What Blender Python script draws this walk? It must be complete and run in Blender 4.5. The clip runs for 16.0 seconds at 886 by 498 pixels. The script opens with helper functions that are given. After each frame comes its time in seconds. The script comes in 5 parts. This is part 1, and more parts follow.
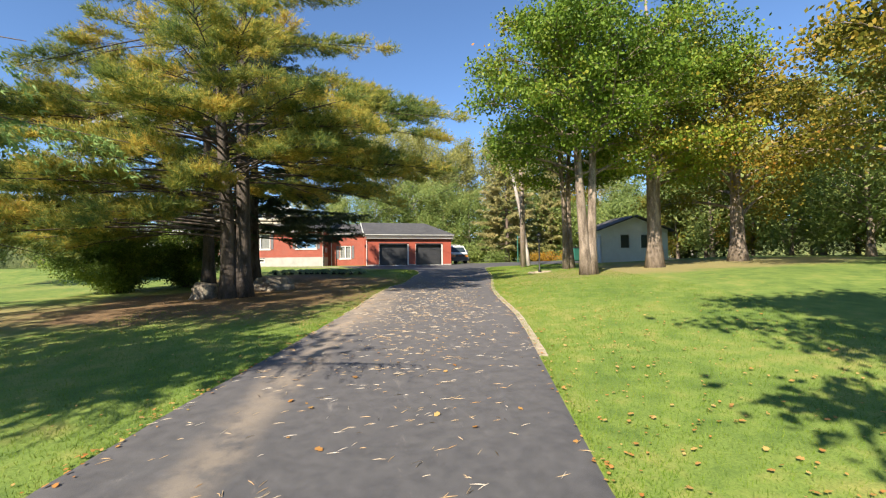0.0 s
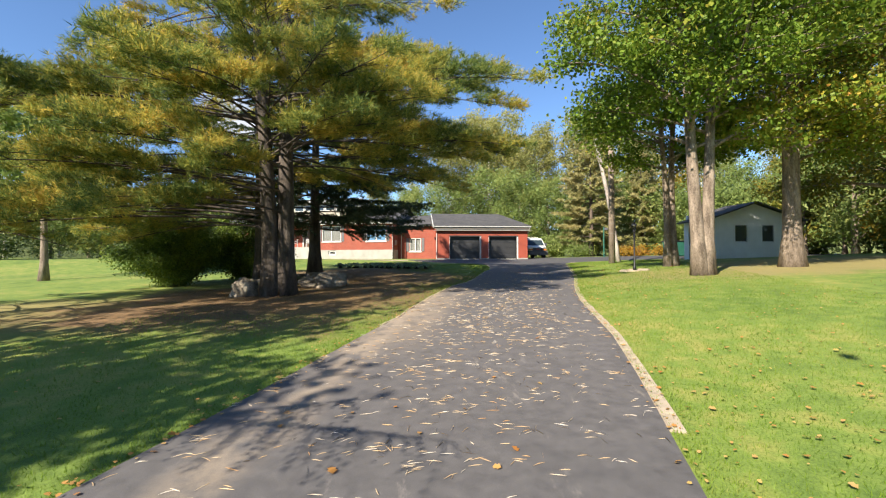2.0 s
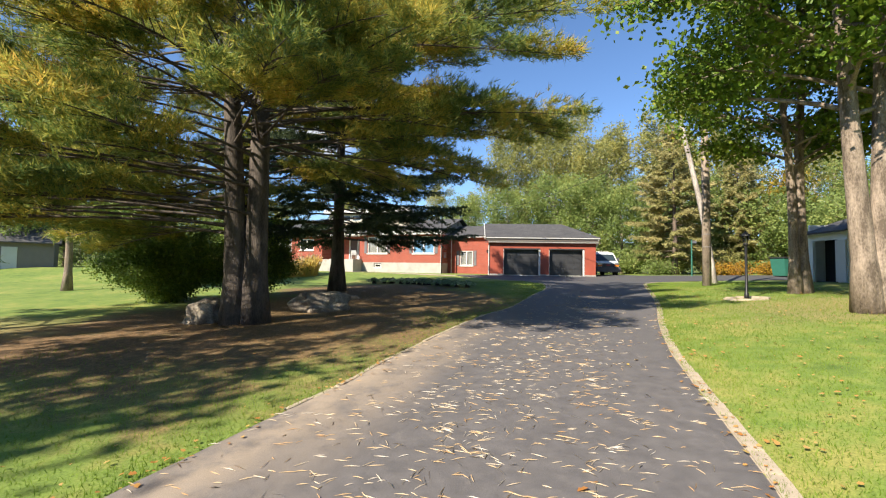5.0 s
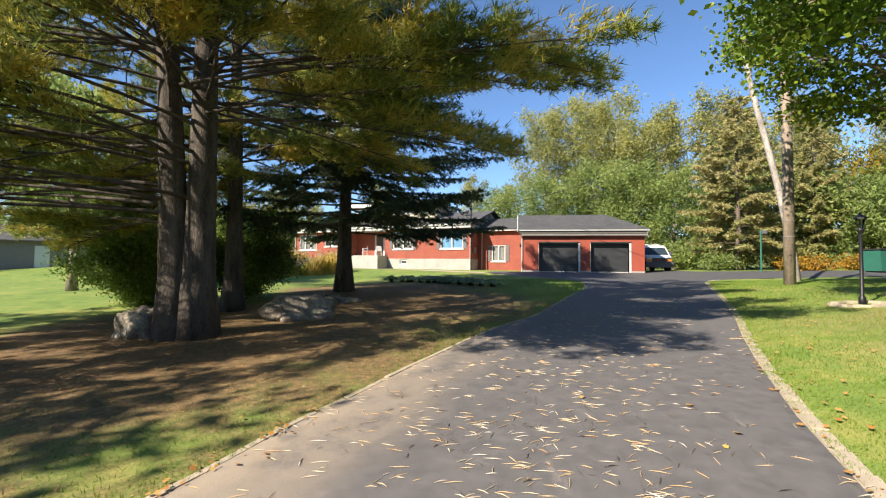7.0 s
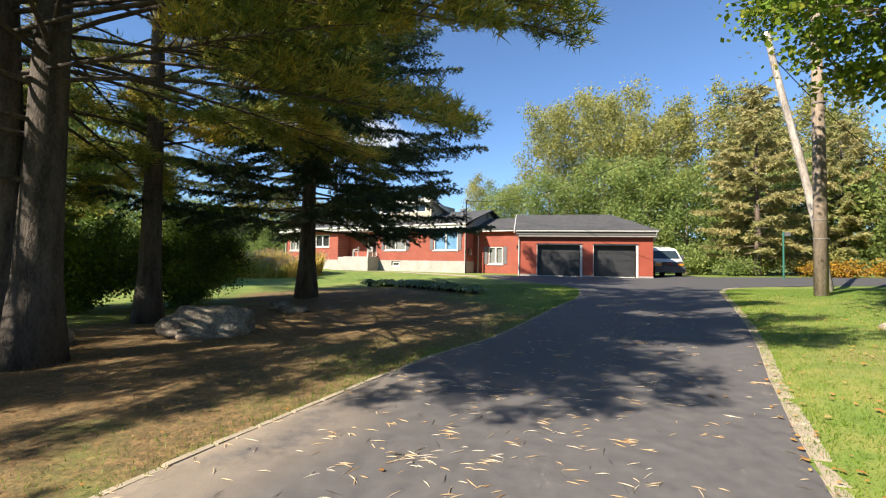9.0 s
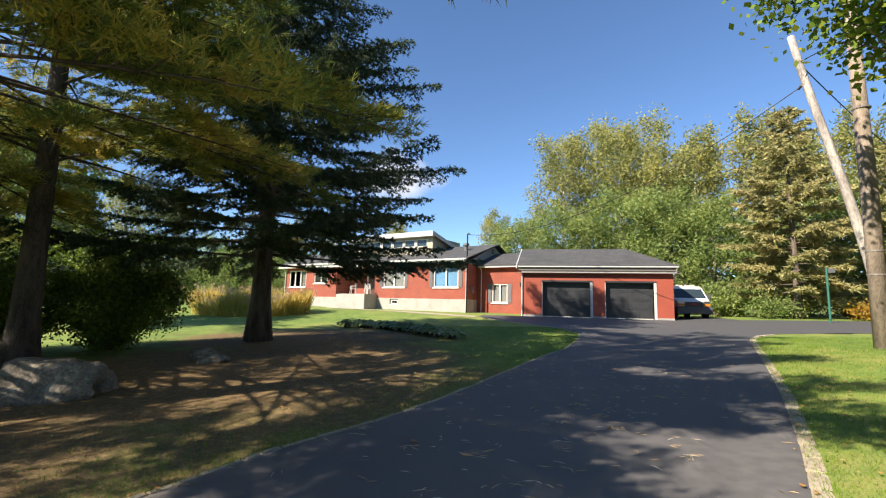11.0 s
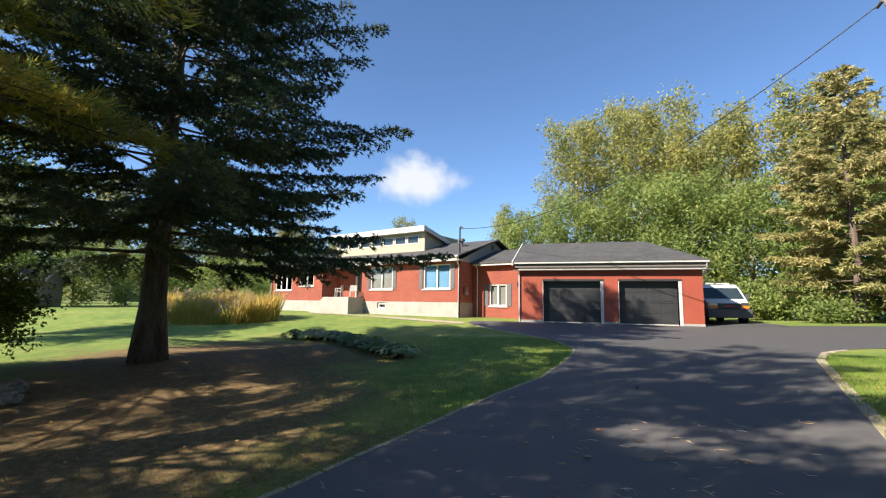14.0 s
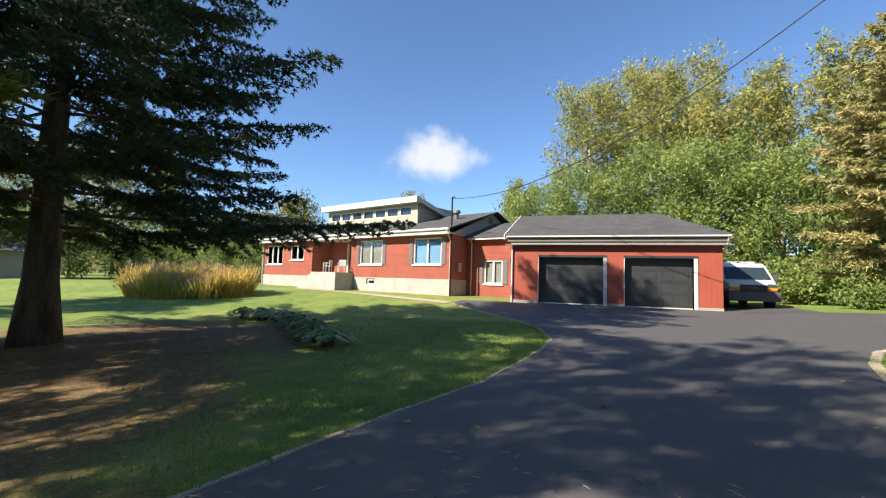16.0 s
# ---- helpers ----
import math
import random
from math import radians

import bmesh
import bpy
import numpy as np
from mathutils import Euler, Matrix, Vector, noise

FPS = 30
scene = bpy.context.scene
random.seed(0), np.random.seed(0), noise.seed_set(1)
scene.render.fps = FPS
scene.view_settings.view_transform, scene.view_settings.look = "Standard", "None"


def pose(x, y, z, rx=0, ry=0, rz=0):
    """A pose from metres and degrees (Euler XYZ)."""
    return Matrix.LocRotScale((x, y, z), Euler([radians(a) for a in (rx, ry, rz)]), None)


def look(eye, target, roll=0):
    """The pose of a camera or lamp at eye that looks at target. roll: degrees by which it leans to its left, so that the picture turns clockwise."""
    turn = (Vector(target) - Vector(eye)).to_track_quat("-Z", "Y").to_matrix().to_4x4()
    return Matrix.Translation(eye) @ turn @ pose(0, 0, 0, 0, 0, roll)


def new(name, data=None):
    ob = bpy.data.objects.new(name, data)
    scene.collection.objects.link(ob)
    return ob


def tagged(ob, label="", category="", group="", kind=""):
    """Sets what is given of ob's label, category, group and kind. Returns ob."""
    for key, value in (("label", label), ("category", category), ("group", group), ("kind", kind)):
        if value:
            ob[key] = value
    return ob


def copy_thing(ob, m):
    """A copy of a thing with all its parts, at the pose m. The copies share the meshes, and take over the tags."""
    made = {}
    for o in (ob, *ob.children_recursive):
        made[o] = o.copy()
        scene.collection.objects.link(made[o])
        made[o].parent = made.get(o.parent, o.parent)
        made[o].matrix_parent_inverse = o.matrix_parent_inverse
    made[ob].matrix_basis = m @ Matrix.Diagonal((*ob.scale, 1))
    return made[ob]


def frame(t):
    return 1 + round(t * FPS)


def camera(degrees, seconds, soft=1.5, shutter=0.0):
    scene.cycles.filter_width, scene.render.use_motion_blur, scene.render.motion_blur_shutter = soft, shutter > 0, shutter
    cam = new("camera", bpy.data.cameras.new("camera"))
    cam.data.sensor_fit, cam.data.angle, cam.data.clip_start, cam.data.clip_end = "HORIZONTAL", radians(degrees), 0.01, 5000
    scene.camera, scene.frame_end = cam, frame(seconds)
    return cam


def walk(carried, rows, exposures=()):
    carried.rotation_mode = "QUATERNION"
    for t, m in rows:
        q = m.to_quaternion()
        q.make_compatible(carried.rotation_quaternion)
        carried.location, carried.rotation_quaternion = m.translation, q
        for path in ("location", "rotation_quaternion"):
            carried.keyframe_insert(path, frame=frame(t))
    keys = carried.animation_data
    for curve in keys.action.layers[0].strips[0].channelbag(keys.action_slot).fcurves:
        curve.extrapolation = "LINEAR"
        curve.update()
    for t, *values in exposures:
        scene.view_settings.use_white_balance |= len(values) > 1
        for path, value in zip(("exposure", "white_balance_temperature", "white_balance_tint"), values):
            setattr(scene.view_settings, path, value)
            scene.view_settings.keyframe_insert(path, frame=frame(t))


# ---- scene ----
# camera and its walk up the driveway
cam = camera(90.3, 16.0, soft=1.2)
PATH = [
    (0, (-0.048, 0.629, 1.817), (0.45, 2.564, 1.891), -0.7),
    (0.5, (0.284, 1.281, 1.858), (0.716, 3.233, 1.916), -0.8),
    (1, (0.471, 2.043, 1.863), (0.795, 4.016, 1.907), -0.8),
    (1.5, (0.693, 2.712, 1.881), (0.934, 4.698, 1.918), -0.6),
    (2, (0.905, 3.468, 1.929), (1.058, 5.461, 1.972), -0.1),
    (2.5, (1.193, 4.158, 1.976), (1.278, 6.156, 2.031), 0.4),
    (3, (1.43, 4.788, 1.982), (1.459, 6.786, 2.059), 0.8),
    (3.5, (1.707, 5.607, 2.019), (1.688, 7.605, 2.109), 1.1),
    (4, (1.996, 6.321, 2.067), (1.938, 8.318, 2.168), 1.2),
    (6.5, (2.814, 10.033, 2.145), (2.516, 12.009, 2.232), 0.5),
    (7, (3.016, 10.744, 2.176), (2.684, 12.715, 2.254), 0.6),
    (7.5, (3.194, 11.332, 2.21), (2.847, 13.3, 2.286), 0.8),
    (8, (3.526, 11.978, 2.243), (3.17, 13.945, 2.318), 0.9),
    (8.5, (3.737, 12.682, 2.271), (3.373, 14.647, 2.352), 1.0),
    (9, (4.056, 13.243, 2.294), (3.67, 15.204, 2.377), 1.1),
    (11.5, (5.552, 16.62, 2.451), (5.043, 18.531, 2.748), 1.6),
    (12, (5.683, 17.281, 2.486), (5.17, 19.187, 2.809), 1.6),
    (12.5, (5.875, 17.997, 2.533), (5.339, 19.897, 2.853), 1.6),
    (13, (6.017, 18.666, 2.573), (5.454, 20.562, 2.874), 1.6),
    (13.5, (6.218, 19.404, 2.601), (5.63, 21.296, 2.879), 1.3),
    (14, (6.397, 20.19, 2.621), (5.8, 22.082, 2.873), 1.0),
    (14.5, (6.671, 20.921, 2.647), (6.067, 22.815, 2.867), 0.9),
    (15, (6.841, 21.606, 2.64), (6.228, 23.5, 2.832), 1.0),
    (15.5, (7.081, 22.307, 2.666), (6.442, 24.195, 2.827), 1.4),
    (16, (7.23, 22.96, 2.681), (6.549, 24.834, 2.827), 1.8),
]
EXPOSURE = 1.12
walk(cam, [(t, look(eye, target, roll)) for t, eye, target, roll in PATH], exposures=((0, EXPOSURE), (16, EXPOSURE)))

# ---- light: clear autumn sky, sun behind and to the left of the walk ----
SUN_FROM = Vector((-0.682, -0.731, 0.0)).normalized()
SUN_EL = radians(37)
world = bpy.data.worlds.new("sky")
scene.world = world
world.use_nodes = True
wn, wl = world.node_tree.nodes, world.node_tree.links
wn.clear()
w_out = wn.new("ShaderNodeOutputWorld")
w_bg = wn.new("ShaderNodeBackground")
w_sky = wn.new("ShaderNodeTexSky")
w_sky.sky_type = "NISHITA"
w_sky.sun_disc = False
w_sky.sun_elevation = SUN_EL
w_sky.sun_rotation = math.atan2(SUN_FROM.x, SUN_FROM.y)
w_sky.altitude = 800
w_sky.air_density, w_sky.dust_density, w_sky.ozone_density = 1.0, 0.0, 6.0
w_bg.inputs["Strength"].default_value = 0.097
# one small fair-weather cloud and a few wisps near it
w_co = wn.new("ShaderNodeTexCoord")
CLOUD_AT = Vector((-0.345, 0.893, 0.272)).normalized()
w_off = wn.new("ShaderNodeVectorMath")
w_off.operation = "SUBTRACT"
w_off.inputs[1].default_value = CLOUD_AT
w_scale = wn.new("ShaderNodeVectorMath")
w_scale.operation = "MULTIPLY"
w_scale.inputs[1].default_value = (1.0, 1.0, 1.75)
w_len = wn.new("ShaderNodeVectorMath")
w_len.operation = "LENGTH"
w_noise = wn.new("ShaderNodeTexNoise")
w_noise.inputs["Scale"].default_value = 16.0
w_noise.inputs["Detail"].default_value = 7.0
w_mul = wn.new("ShaderNodeMath")
w_mul.operation = "MULTIPLY_ADD"
w_mul.inputs[1].default_value = 0.16
w_ramp = wn.new("ShaderNodeMapRange")
w_ramp.interpolation_type = "SMOOTHSTEP"
w_ramp.inputs["From Min"].default_value = 0.195
w_ramp.inputs["From Max"].default_value = 0.115
w_mix = wn.new("ShaderNodeMix")
w_mix.data_type = "RGBA"
w_mix.inputs["B"].default_value = (4.3, 4.5, 4.9, 1)
wl.new(w_co.outputs["Generated"], w_off.inputs[0])
wl.new(w_off.outputs[0], w_scale.inputs[0])
wl.new(w_scale.outputs[0], w_len.inputs[0])
wl.new(w_co.outputs["Generated"], w_noise.inputs["Vector"])
wl.new(w_noise.outputs["Fac"], w_mul.inputs[0])
wl.new(w_len.outputs["Value"], w_mul.inputs[2])
wl.new(w_mul.outputs[0], w_ramp.inputs["Value"])
wl.new(w_ramp.outputs["Result"], w_mix.inputs["Factor"])
wl.new(w_sky.outputs[0], w_mix.inputs["A"])
wl.new(w_mix.outputs["Result"], w_bg.inputs["Color"])
wl.new(w_bg.outputs[0], w_out.inputs[0])

sun = new("sun", bpy.data.lights.new("sun", "SUN"))
sun.data.energy, sun.data.angle, sun.data.color = 5.0, radians(0.55), (1.0, 0.9, 0.74)
sun_dir = Vector((SUN_FROM.x * math.cos(SUN_EL), SUN_FROM.y * math.cos(SUN_EL), math.sin(SUN_EL)))
sun.matrix_world = look(sun_dir * 60, (0, 0, 0))


# ---- materials ----
class Mat:
    """A small node builder round one Principled material."""

    def __init__(self, name, colour=(0.5, 0.5, 0.5), rough=0.7, metal=0.0):
        self.m = bpy.data.materials.new(name)
        self.m.use_nodes = True
        self.n, self.l = self.m.node_tree.nodes, self.m.node_tree.links
        self.b = self.n["Principled BSDF"]
        self.b.inputs["Base Color"].default_value = (*colour, 1)
        self.b.inputs["Roughness"].default_value = rough
        self.b.inputs["Metallic"].default_value = metal
        self.c = self.n.new("ShaderNodeTexCoord").outputs["Object"]

    def noise(self, scale, detail=4.0, rough=0.55, stretch=(1, 1, 1), space=None):
        mp = self.n.new("ShaderNodeMapping")
        mp.inputs["Scale"].default_value = stretch
        self.l.new(space or self.c, mp.inputs["Vector"])
        t = self.n.new("ShaderNodeTexNoise")
        t.inputs["Scale"].default_value, t.inputs["Detail"].default_value, t.inputs["Roughness"].default_value = scale, detail, rough
        self.l.new(mp.outputs[0], t.inputs["Vector"])
        return t.outputs["Fac"]

    def ramp(self, fac, stops):
        r = self.n.new("ShaderNodeValToRGB")
        while len(r.color_ramp.elements) < len(stops):
            r.color_ramp.elements.new(0.5)
        for e, (p, c) in zip(r.color_ramp.elements, stops):
            e.position, e.color = p, (*c, 1)
        self.l.new(fac, r.inputs[0])
        return r.outputs[0]

    def span(self, fac, a, b, c=0.0, d=1.0):
        r = self.n.new("ShaderNodeMapRange")
        r.interpolation_type = "SMOOTHSTEP"
        for k, v in zip(("From Min", "From Max", "To Min", "To Max"), (a, b, c, d)):
            r.inputs[k].default_value = v
        self.l.new(fac, r.inputs["Value"])
        return r.outputs["Result"]

    def mix(self, fac, a, b, mode="MIX"):
        x = self.n.new("ShaderNodeMix")
        x.data_type, x.blend_type = "RGBA", mode
        for sock, val in ((x.inputs["Factor"], fac), (x.inputs["A"], a), (x.inputs["B"], b)):
            if isinstance(val, tuple):
                sock.default_value = (*val, 1)
            elif isinstance(val, (int, float)):
                sock.default_value = val
            else:
                self.l.new(val, sock)
        return x.outputs["Result"]

    def maths(self, op, a, b=0.0, clamp=False):
        x = self.n.new("ShaderNodeMath")
        x.operation, x.use_clamp = op, clamp
        for sock, val in zip(x.inputs, (a, b)):
            if isinstance(val, (int, float)):
                sock.default_value = val
            else:
                self.l.new(val, sock)
        return x.outputs[0]

    def near(self, x, y, stretch=(1, 1)):
        """Metres in plan from a spot."""
        s = self.n.new("ShaderNodeVectorMath")
        s.operation = "SUBTRACT"
        s.inputs[1].default_value = (x, y, 0)
        self.l.new(self.c, s.inputs[0])
        k = self.n.new("ShaderNodeVectorMath")
        k.operation = "MULTIPLY"
        k.inputs[1].default_value = (*stretch, 0)
        self.l.new(s.outputs[0], k.inputs[0])
        q = self.n.new("ShaderNodeVectorMath")
        q.operation = "LENGTH"
        self.l.new(k.outputs[0], q.inputs[0])
        return q.outputs["Value"]

    def island(self):
        return self.n.new("ShaderNodeNewGeometry").outputs["Random Per Island"]

    def object_random(self):
        return self.n.new("ShaderNodeObjectInfo").outputs["Random"]

    def colour(self, sock):
        self.l.new(sock, self.b.inputs["Base Color"])
        return self

    def roughness(self, sock):
        self.l.new(sock, self.b.inputs["Roughness"])
        return self

    def bump(self, fac, strength=0.3, dist=0.01):
        b = self.n.new("ShaderNodeBump")
        b.inputs["Strength"].default_value, b.inputs["Distance"].default_value = strength, dist
        self.l.new(fac, b.inputs["Height"])
        self.l.new(b.outputs[0], self.b.inputs["Normal"])
        return self

    def thin(self, colour_sock, share=0.35):
        """Light coming through a leaf."""
        t = self.n.new("ShaderNodeBsdfTranslucent")
        self.l.new(colour_sock, t.inputs["Color"])
        x = self.n.new("ShaderNodeMixShader")
        x.inputs[0].default_value = share
        self.l.new(self.b.outputs[0], x.inputs[1])
        self.l.new(t.outputs[0], x.inputs[2])
        self.l.new(x.outputs[0], self.n["Material Output"].inputs[0])
        return self


def leaf_mat(name, stops, patch=0.35, share=0.35, rough=0.5):
    """Foliage: colour by leaf and by patches of the crown."""
    k = Mat(name, rough=rough)
    f = k.maths("ADD", k.maths("MULTIPLY", k.island(), 0.5), k.maths("MULTIPLY", k.span(k.noise(patch, 3.0), 0.3, 0.7), 0.5))
    c = k.ramp(f, stops)
    k.colour(c).thin(c, share)
    k.b.inputs["Specular IOR Level"].default_value = 0.25
    return k.m


def plain(name, colour, rough=0.6, metal=0.0, vary=0.12, scale=3.0, bump=0.0):
    k = Mat(name, colour, rough, metal)
    n1, n2 = k.noise(scale, 5.0), k.noise(scale * 14, 3.0)
    f = k.maths("ADD", k.maths("MULTIPLY", n1, 0.7), k.maths("MULTIPLY", n2, 0.3))
    dark, light = tuple(c * (1 - vary) for c in colour), tuple(min(1, c * (1 + vary)) for c in colour)
    k.colour(k.ramp(f, ((0.3, dark), (0.7, light))))
    if bump:
        k.bump(n2, bump, 0.006)
    return k.m


M = {}
M["pine"] = leaf_mat("pine_needles", ((0.12, (0.1, 0.17, 0.055)), (0.38, (0.22, 0.28, 0.07)), (0.6, (0.42, 0.4, 0.085)), (0.82, (0.64, 0.49, 0.1)), (1.0, (0.6, 0.34, 0.09))), 0.6, 0.52)
M["spruce"] = leaf_mat("spruce_needles", ((0.1, (0.04, 0.066, 0.04)), (0.6, (0.08, 0.115, 0.06)), (1.0, (0.19, 0.2, 0.09))), 0.4, 0.35)
M["larch"] = leaf_mat("larch_needles", ((0.2, (0.16, 0.27, 0.07)), (0.8, (0.32, 0.44, 0.14))), 0.8, 0.35)
M["maple"] = leaf_mat("maple_leaves", ((0.1, (0.085, 0.15, 0.018)), (0.5, (0.16, 0.25, 0.028)), (0.78, (0.28, 0.31, 0.042)), (0.93, (0.45, 0.36, 0.05)), (1.0, (0.42, 0.16, 0.03))), 0.22, 0.32)
M["maple_gold"] = leaf_mat("turning_maple_leaves", ((0.1, (0.09, 0.12, 0.02)), (0.45, (0.2, 0.2, 0.03)), (0.8, (0.4, 0.28, 0.045)), (1.0, (0.42, 0.17, 0.04))), 0.22, 0.42)
M["aspen"] = leaf_mat("aspen_leaves", ((0.1, (0.22, 0.23, 0.075)), (0.55, (0.35, 0.35, 0.12)), (0.85, (0.48, 0.43, 0.13)), (1.0, (0.55, 0.4, 0.1))), 0.18, 0.45)
M["wood_green"] = leaf_mat("woodland_leaves", ((0.1, (0.15, 0.215, 0.06)), (0.6, (0.27, 0.34, 0.1)), (1.0, (0.46, 0.45, 0.14))), 0.2, 0.45)
M["fir"] = leaf_mat("dry_spruce_needles", ((0.1, (0.22, 0.23, 0.085)), (0.6, (0.42, 0.38, 0.16)), (1.0, (0.54, 0.43, 0.21))), 0.4, 0.32)
M["yew"] = leaf_mat("shrub_leaves", ((0.1, (0.07, 0.11, 0.03)), (0.6, (0.18, 0.26, 0.05)), (1.0, (0.4, 0.45, 0.08))), 0.7, 0.4)
M["hosta"] = leaf_mat("hosta_leaves", ((0.1, (0.08, 0.15, 0.035)), (0.6, (0.2, 0.28, 0.08)), (1.0, (0.55, 0.58, 0.38))), 0.8, 0.25, 0.4)
M["reed"] = leaf_mat("tall_grass_blades", ((0.1, (0.36, 0.38, 0.08)), (0.5, (0.66, 0.55, 0.16)), (1.0, (0.78, 0.54, 0.19))), 0.45, 0.5)
M["rust_shrub"] = leaf_mat("russet_shrub_leaves", ((0.1, (0.2, 0.14, 0.02)), (0.6, (0.42, 0.24, 0.03)), (1.0, (0.42, 0.13, 0.03))), 0.5, 0.3)
M["blade"] = leaf_mat("lawn_blades", ((0.1, (0.11, 0.19, 0.02)), (0.6, (0.2, 0.3, 0.035)), (0.95, (0.25, 0.28, 0.06)), (1.0, (0.36, 0.29, 0.12))), 0.5, 0.4)
M["fallen"] = leaf_mat("fallen_leaves", ((0.05, (0.4, 0.16, 0.04)), (0.5, (0.46, 0.24, 0.07)), (0.8, (0.48, 0.32, 0.12)), (1.0, (0.52, 0.38, 0.06))), 2.0, 0.15)
M["carpet"] = leaf_mat("old_needles", ((0.1, (0.1, 0.055, 0.03)), (0.6, (0.26, 0.14, 0.065)), (1.0, (0.46, 0.28, 0.12))), 1.2, 0.05)
M["litter"] = leaf_mat("dropped_needles", ((0.1, (0.42, 0.24, 0.1)), (0.45, (0.52, 0.38, 0.22)), (0.75, (0.58, 0.5, 0.4)), (1.0, (0.62, 0.57, 0.5))), 2.0, 0.05)


def bark(name, dark, light, scale=5.0):
    k = Mat(name, rough=0.92)
    rough_n = k.noise(scale, 6.0, 0.65, (1, 1, 0.22))
    fine = k.noise(scale * 7, 4.0, 0.6, (1, 1, 0.4))
    f = k.maths("ADD", k.maths("MULTIPLY", rough_n, 0.65), k.maths("MULTIPLY", fine, 0.35))
    k.colour(k.ramp(f, ((0.4, dark), (0.6, light)))).bump(f, 1.0, 0.05)
    return k.m


M["bark_pine"] = bark("pine_bark", (0.038, 0.03, 0.025), (0.125, 0.1, 0.083))
M["bark_spruce"] = bark("spruce_bark", (0.062, 0.046, 0.038), (0.19, 0.145, 0.115))
M["bark_maple"] = bark("maple_bark", (0.1, 0.075, 0.055), (0.34, 0.27, 0.21))
M["bark_pale"] = bark("pale_bark", (0.3, 0.27, 0.23), (0.6, 0.56, 0.5))
M["pole_wood"] = bark("weathered_pole_wood", (0.17, 0.13, 0.1), (0.34, 0.27, 0.21), 3.0)
M["pole_white"] = bark("stripped_pole_wood", (0.2, 0.17, 0.15), (0.5, 0.45, 0.4), 2.5)

# lawn with bare needle-strewn earth under the conifers
k = Mat("lawn", rough=0.95)
big, mid, fine = k.noise(0.28, 4.0), k.noise(2.3, 4.0), k.noise(38.0, 4.0, 0.7)
green = k.ramp(k.maths("ADD", k.maths("MULTIPLY", big, 0.5), k.maths("MULTIPLY", mid, 0.5)), ((0.36, (0.105, 0.175, 0.026)), (0.5, (0.185, 0.26, 0.042)), (0.64, (0.33, 0.315, 0.08))))
green = k.mix(k.span(fine, 0.25, 0.7), k.mix(1.0, green, (0.55, 0.6, 0.5), "MULTIPLY"), green)
straw = k.ramp(fine, ((0.3, (0.2, 0.15, 0.06)), (0.7, (0.36, 0.28, 0.12))))
earth = k.ramp(k.maths("ADD", k.maths("MULTIPLY", k.noise(9.0, 6.0, 0.7), 0.6), k.maths("MULTIPLY", fine, 0.4)), ((0.36, (0.045, 0.028, 0.018)), (0.5, (0.16, 0.088, 0.045)), (0.62, (0.34, 0.19, 0.09))))
wob = k.maths("MULTIPLY", k.maths("SUBTRACT", k.noise(0.7, 5.0, 0.65), 0.5), 5.0)
patch = None
for px, py, r, st in ((-4.0, 19.5, 3.8, (0.8, 1.0)), (-1.0, 24.5, 4.4, (0.95, 0.8)), (-3.0, 30.0, 3.6, (0.7, 1.0)), (-1.8, 17.0, 3.2, (1.0, 0.7)), (-4.5, 15.5, 2.4, (0.6, 1.0)), (2.3, 22.4, 1.9, (0.9, 0.42)), (0.2, 18.0, 1.8, (0.8, 0.4))):
    d = k.maths("SUBTRACT", r, k.maths("ADD", k.near(px, py, st), wob))
    patch = d if patch is None else k.maths("MAXIMUM", patch, d)
dry = None
for px, py, r, st in ((14.5, 19.8, 4.0, (0.6, 1.2)), (21.5, 21.0, 6.5, (0.7, 1.3)), (-9.0, 16.0, 4.0, (0.6, 1.1))):
    d = k.maths("SUBTRACT", r, k.maths("ADD", k.near(px, py, st), wob))
    dry = d if dry is None else k.maths("MAXIMUM", dry, d)
c = k.mix(k.maths("MULTIPLY", k.span(dry, -1.0, 2.0), 0.75), green, straw)
c = k.mix(k.span(patch, -0.9, 1.1, 0.0, 0.86), c, earth)
k.colour(c).bump(k.maths("ADD", k.maths("MULTIPLY", fine, 0.5), mid), 0.6, 0.03)
M["lawn"] = k.m

# asphalt: fine aggregate, a sandy worn wheel track, pale scuffs
k = Mat("asphalt", rough=0.75)
fine, mid, big = k.noise(150.0, 3.0, 0.7), k.noise(6.0, 5.0, 0.6), k.noise(0.5, 4.0)
base = k.ramp(k.maths("ADD", k.maths("MULTIPLY", fine, 0.55), k.maths("MULTIPLY", mid, 0.45)), ((0.3, (0.052, 0.051, 0.054)), (0.6, (0.098, 0.095, 0.097)), (0.8, (0.16, 0.155, 0.152))))
sep = k.n.new("ShaderNodeSeparateXYZ")
k.l.new(k.c, sep.inputs[0])
across = k.maths("SUBTRACT", sep.outputs[0], k.maths("MULTIPLY", sep.outputs[1], 0.23))
wob = k.maths("MULTIPLY", k.maths("SUBTRACT", k.noise(0.9, 4.0), 0.5), 0.6)
track = k.maths("ABSOLUTE", k.maths("ADD", k.maths("ADD", across, 2.28), wob))
track = k.maths("MULTIPLY", k.span(track, 0.46, 0.05), k.span(k.noise(2.2, 5.0, 0.65), 0.3, 0.6))
track = k.maths("MULTIPLY", track, k.span(sep.outputs[1], 23.0, 16.0))
sand = k.ramp(fine, ((0.3, (0.22, 0.175, 0.13)), (0.7, (0.33, 0.28, 0.215))))
c = k.mix(k.maths("MULTIPLY", track, 0.58), base, sand)
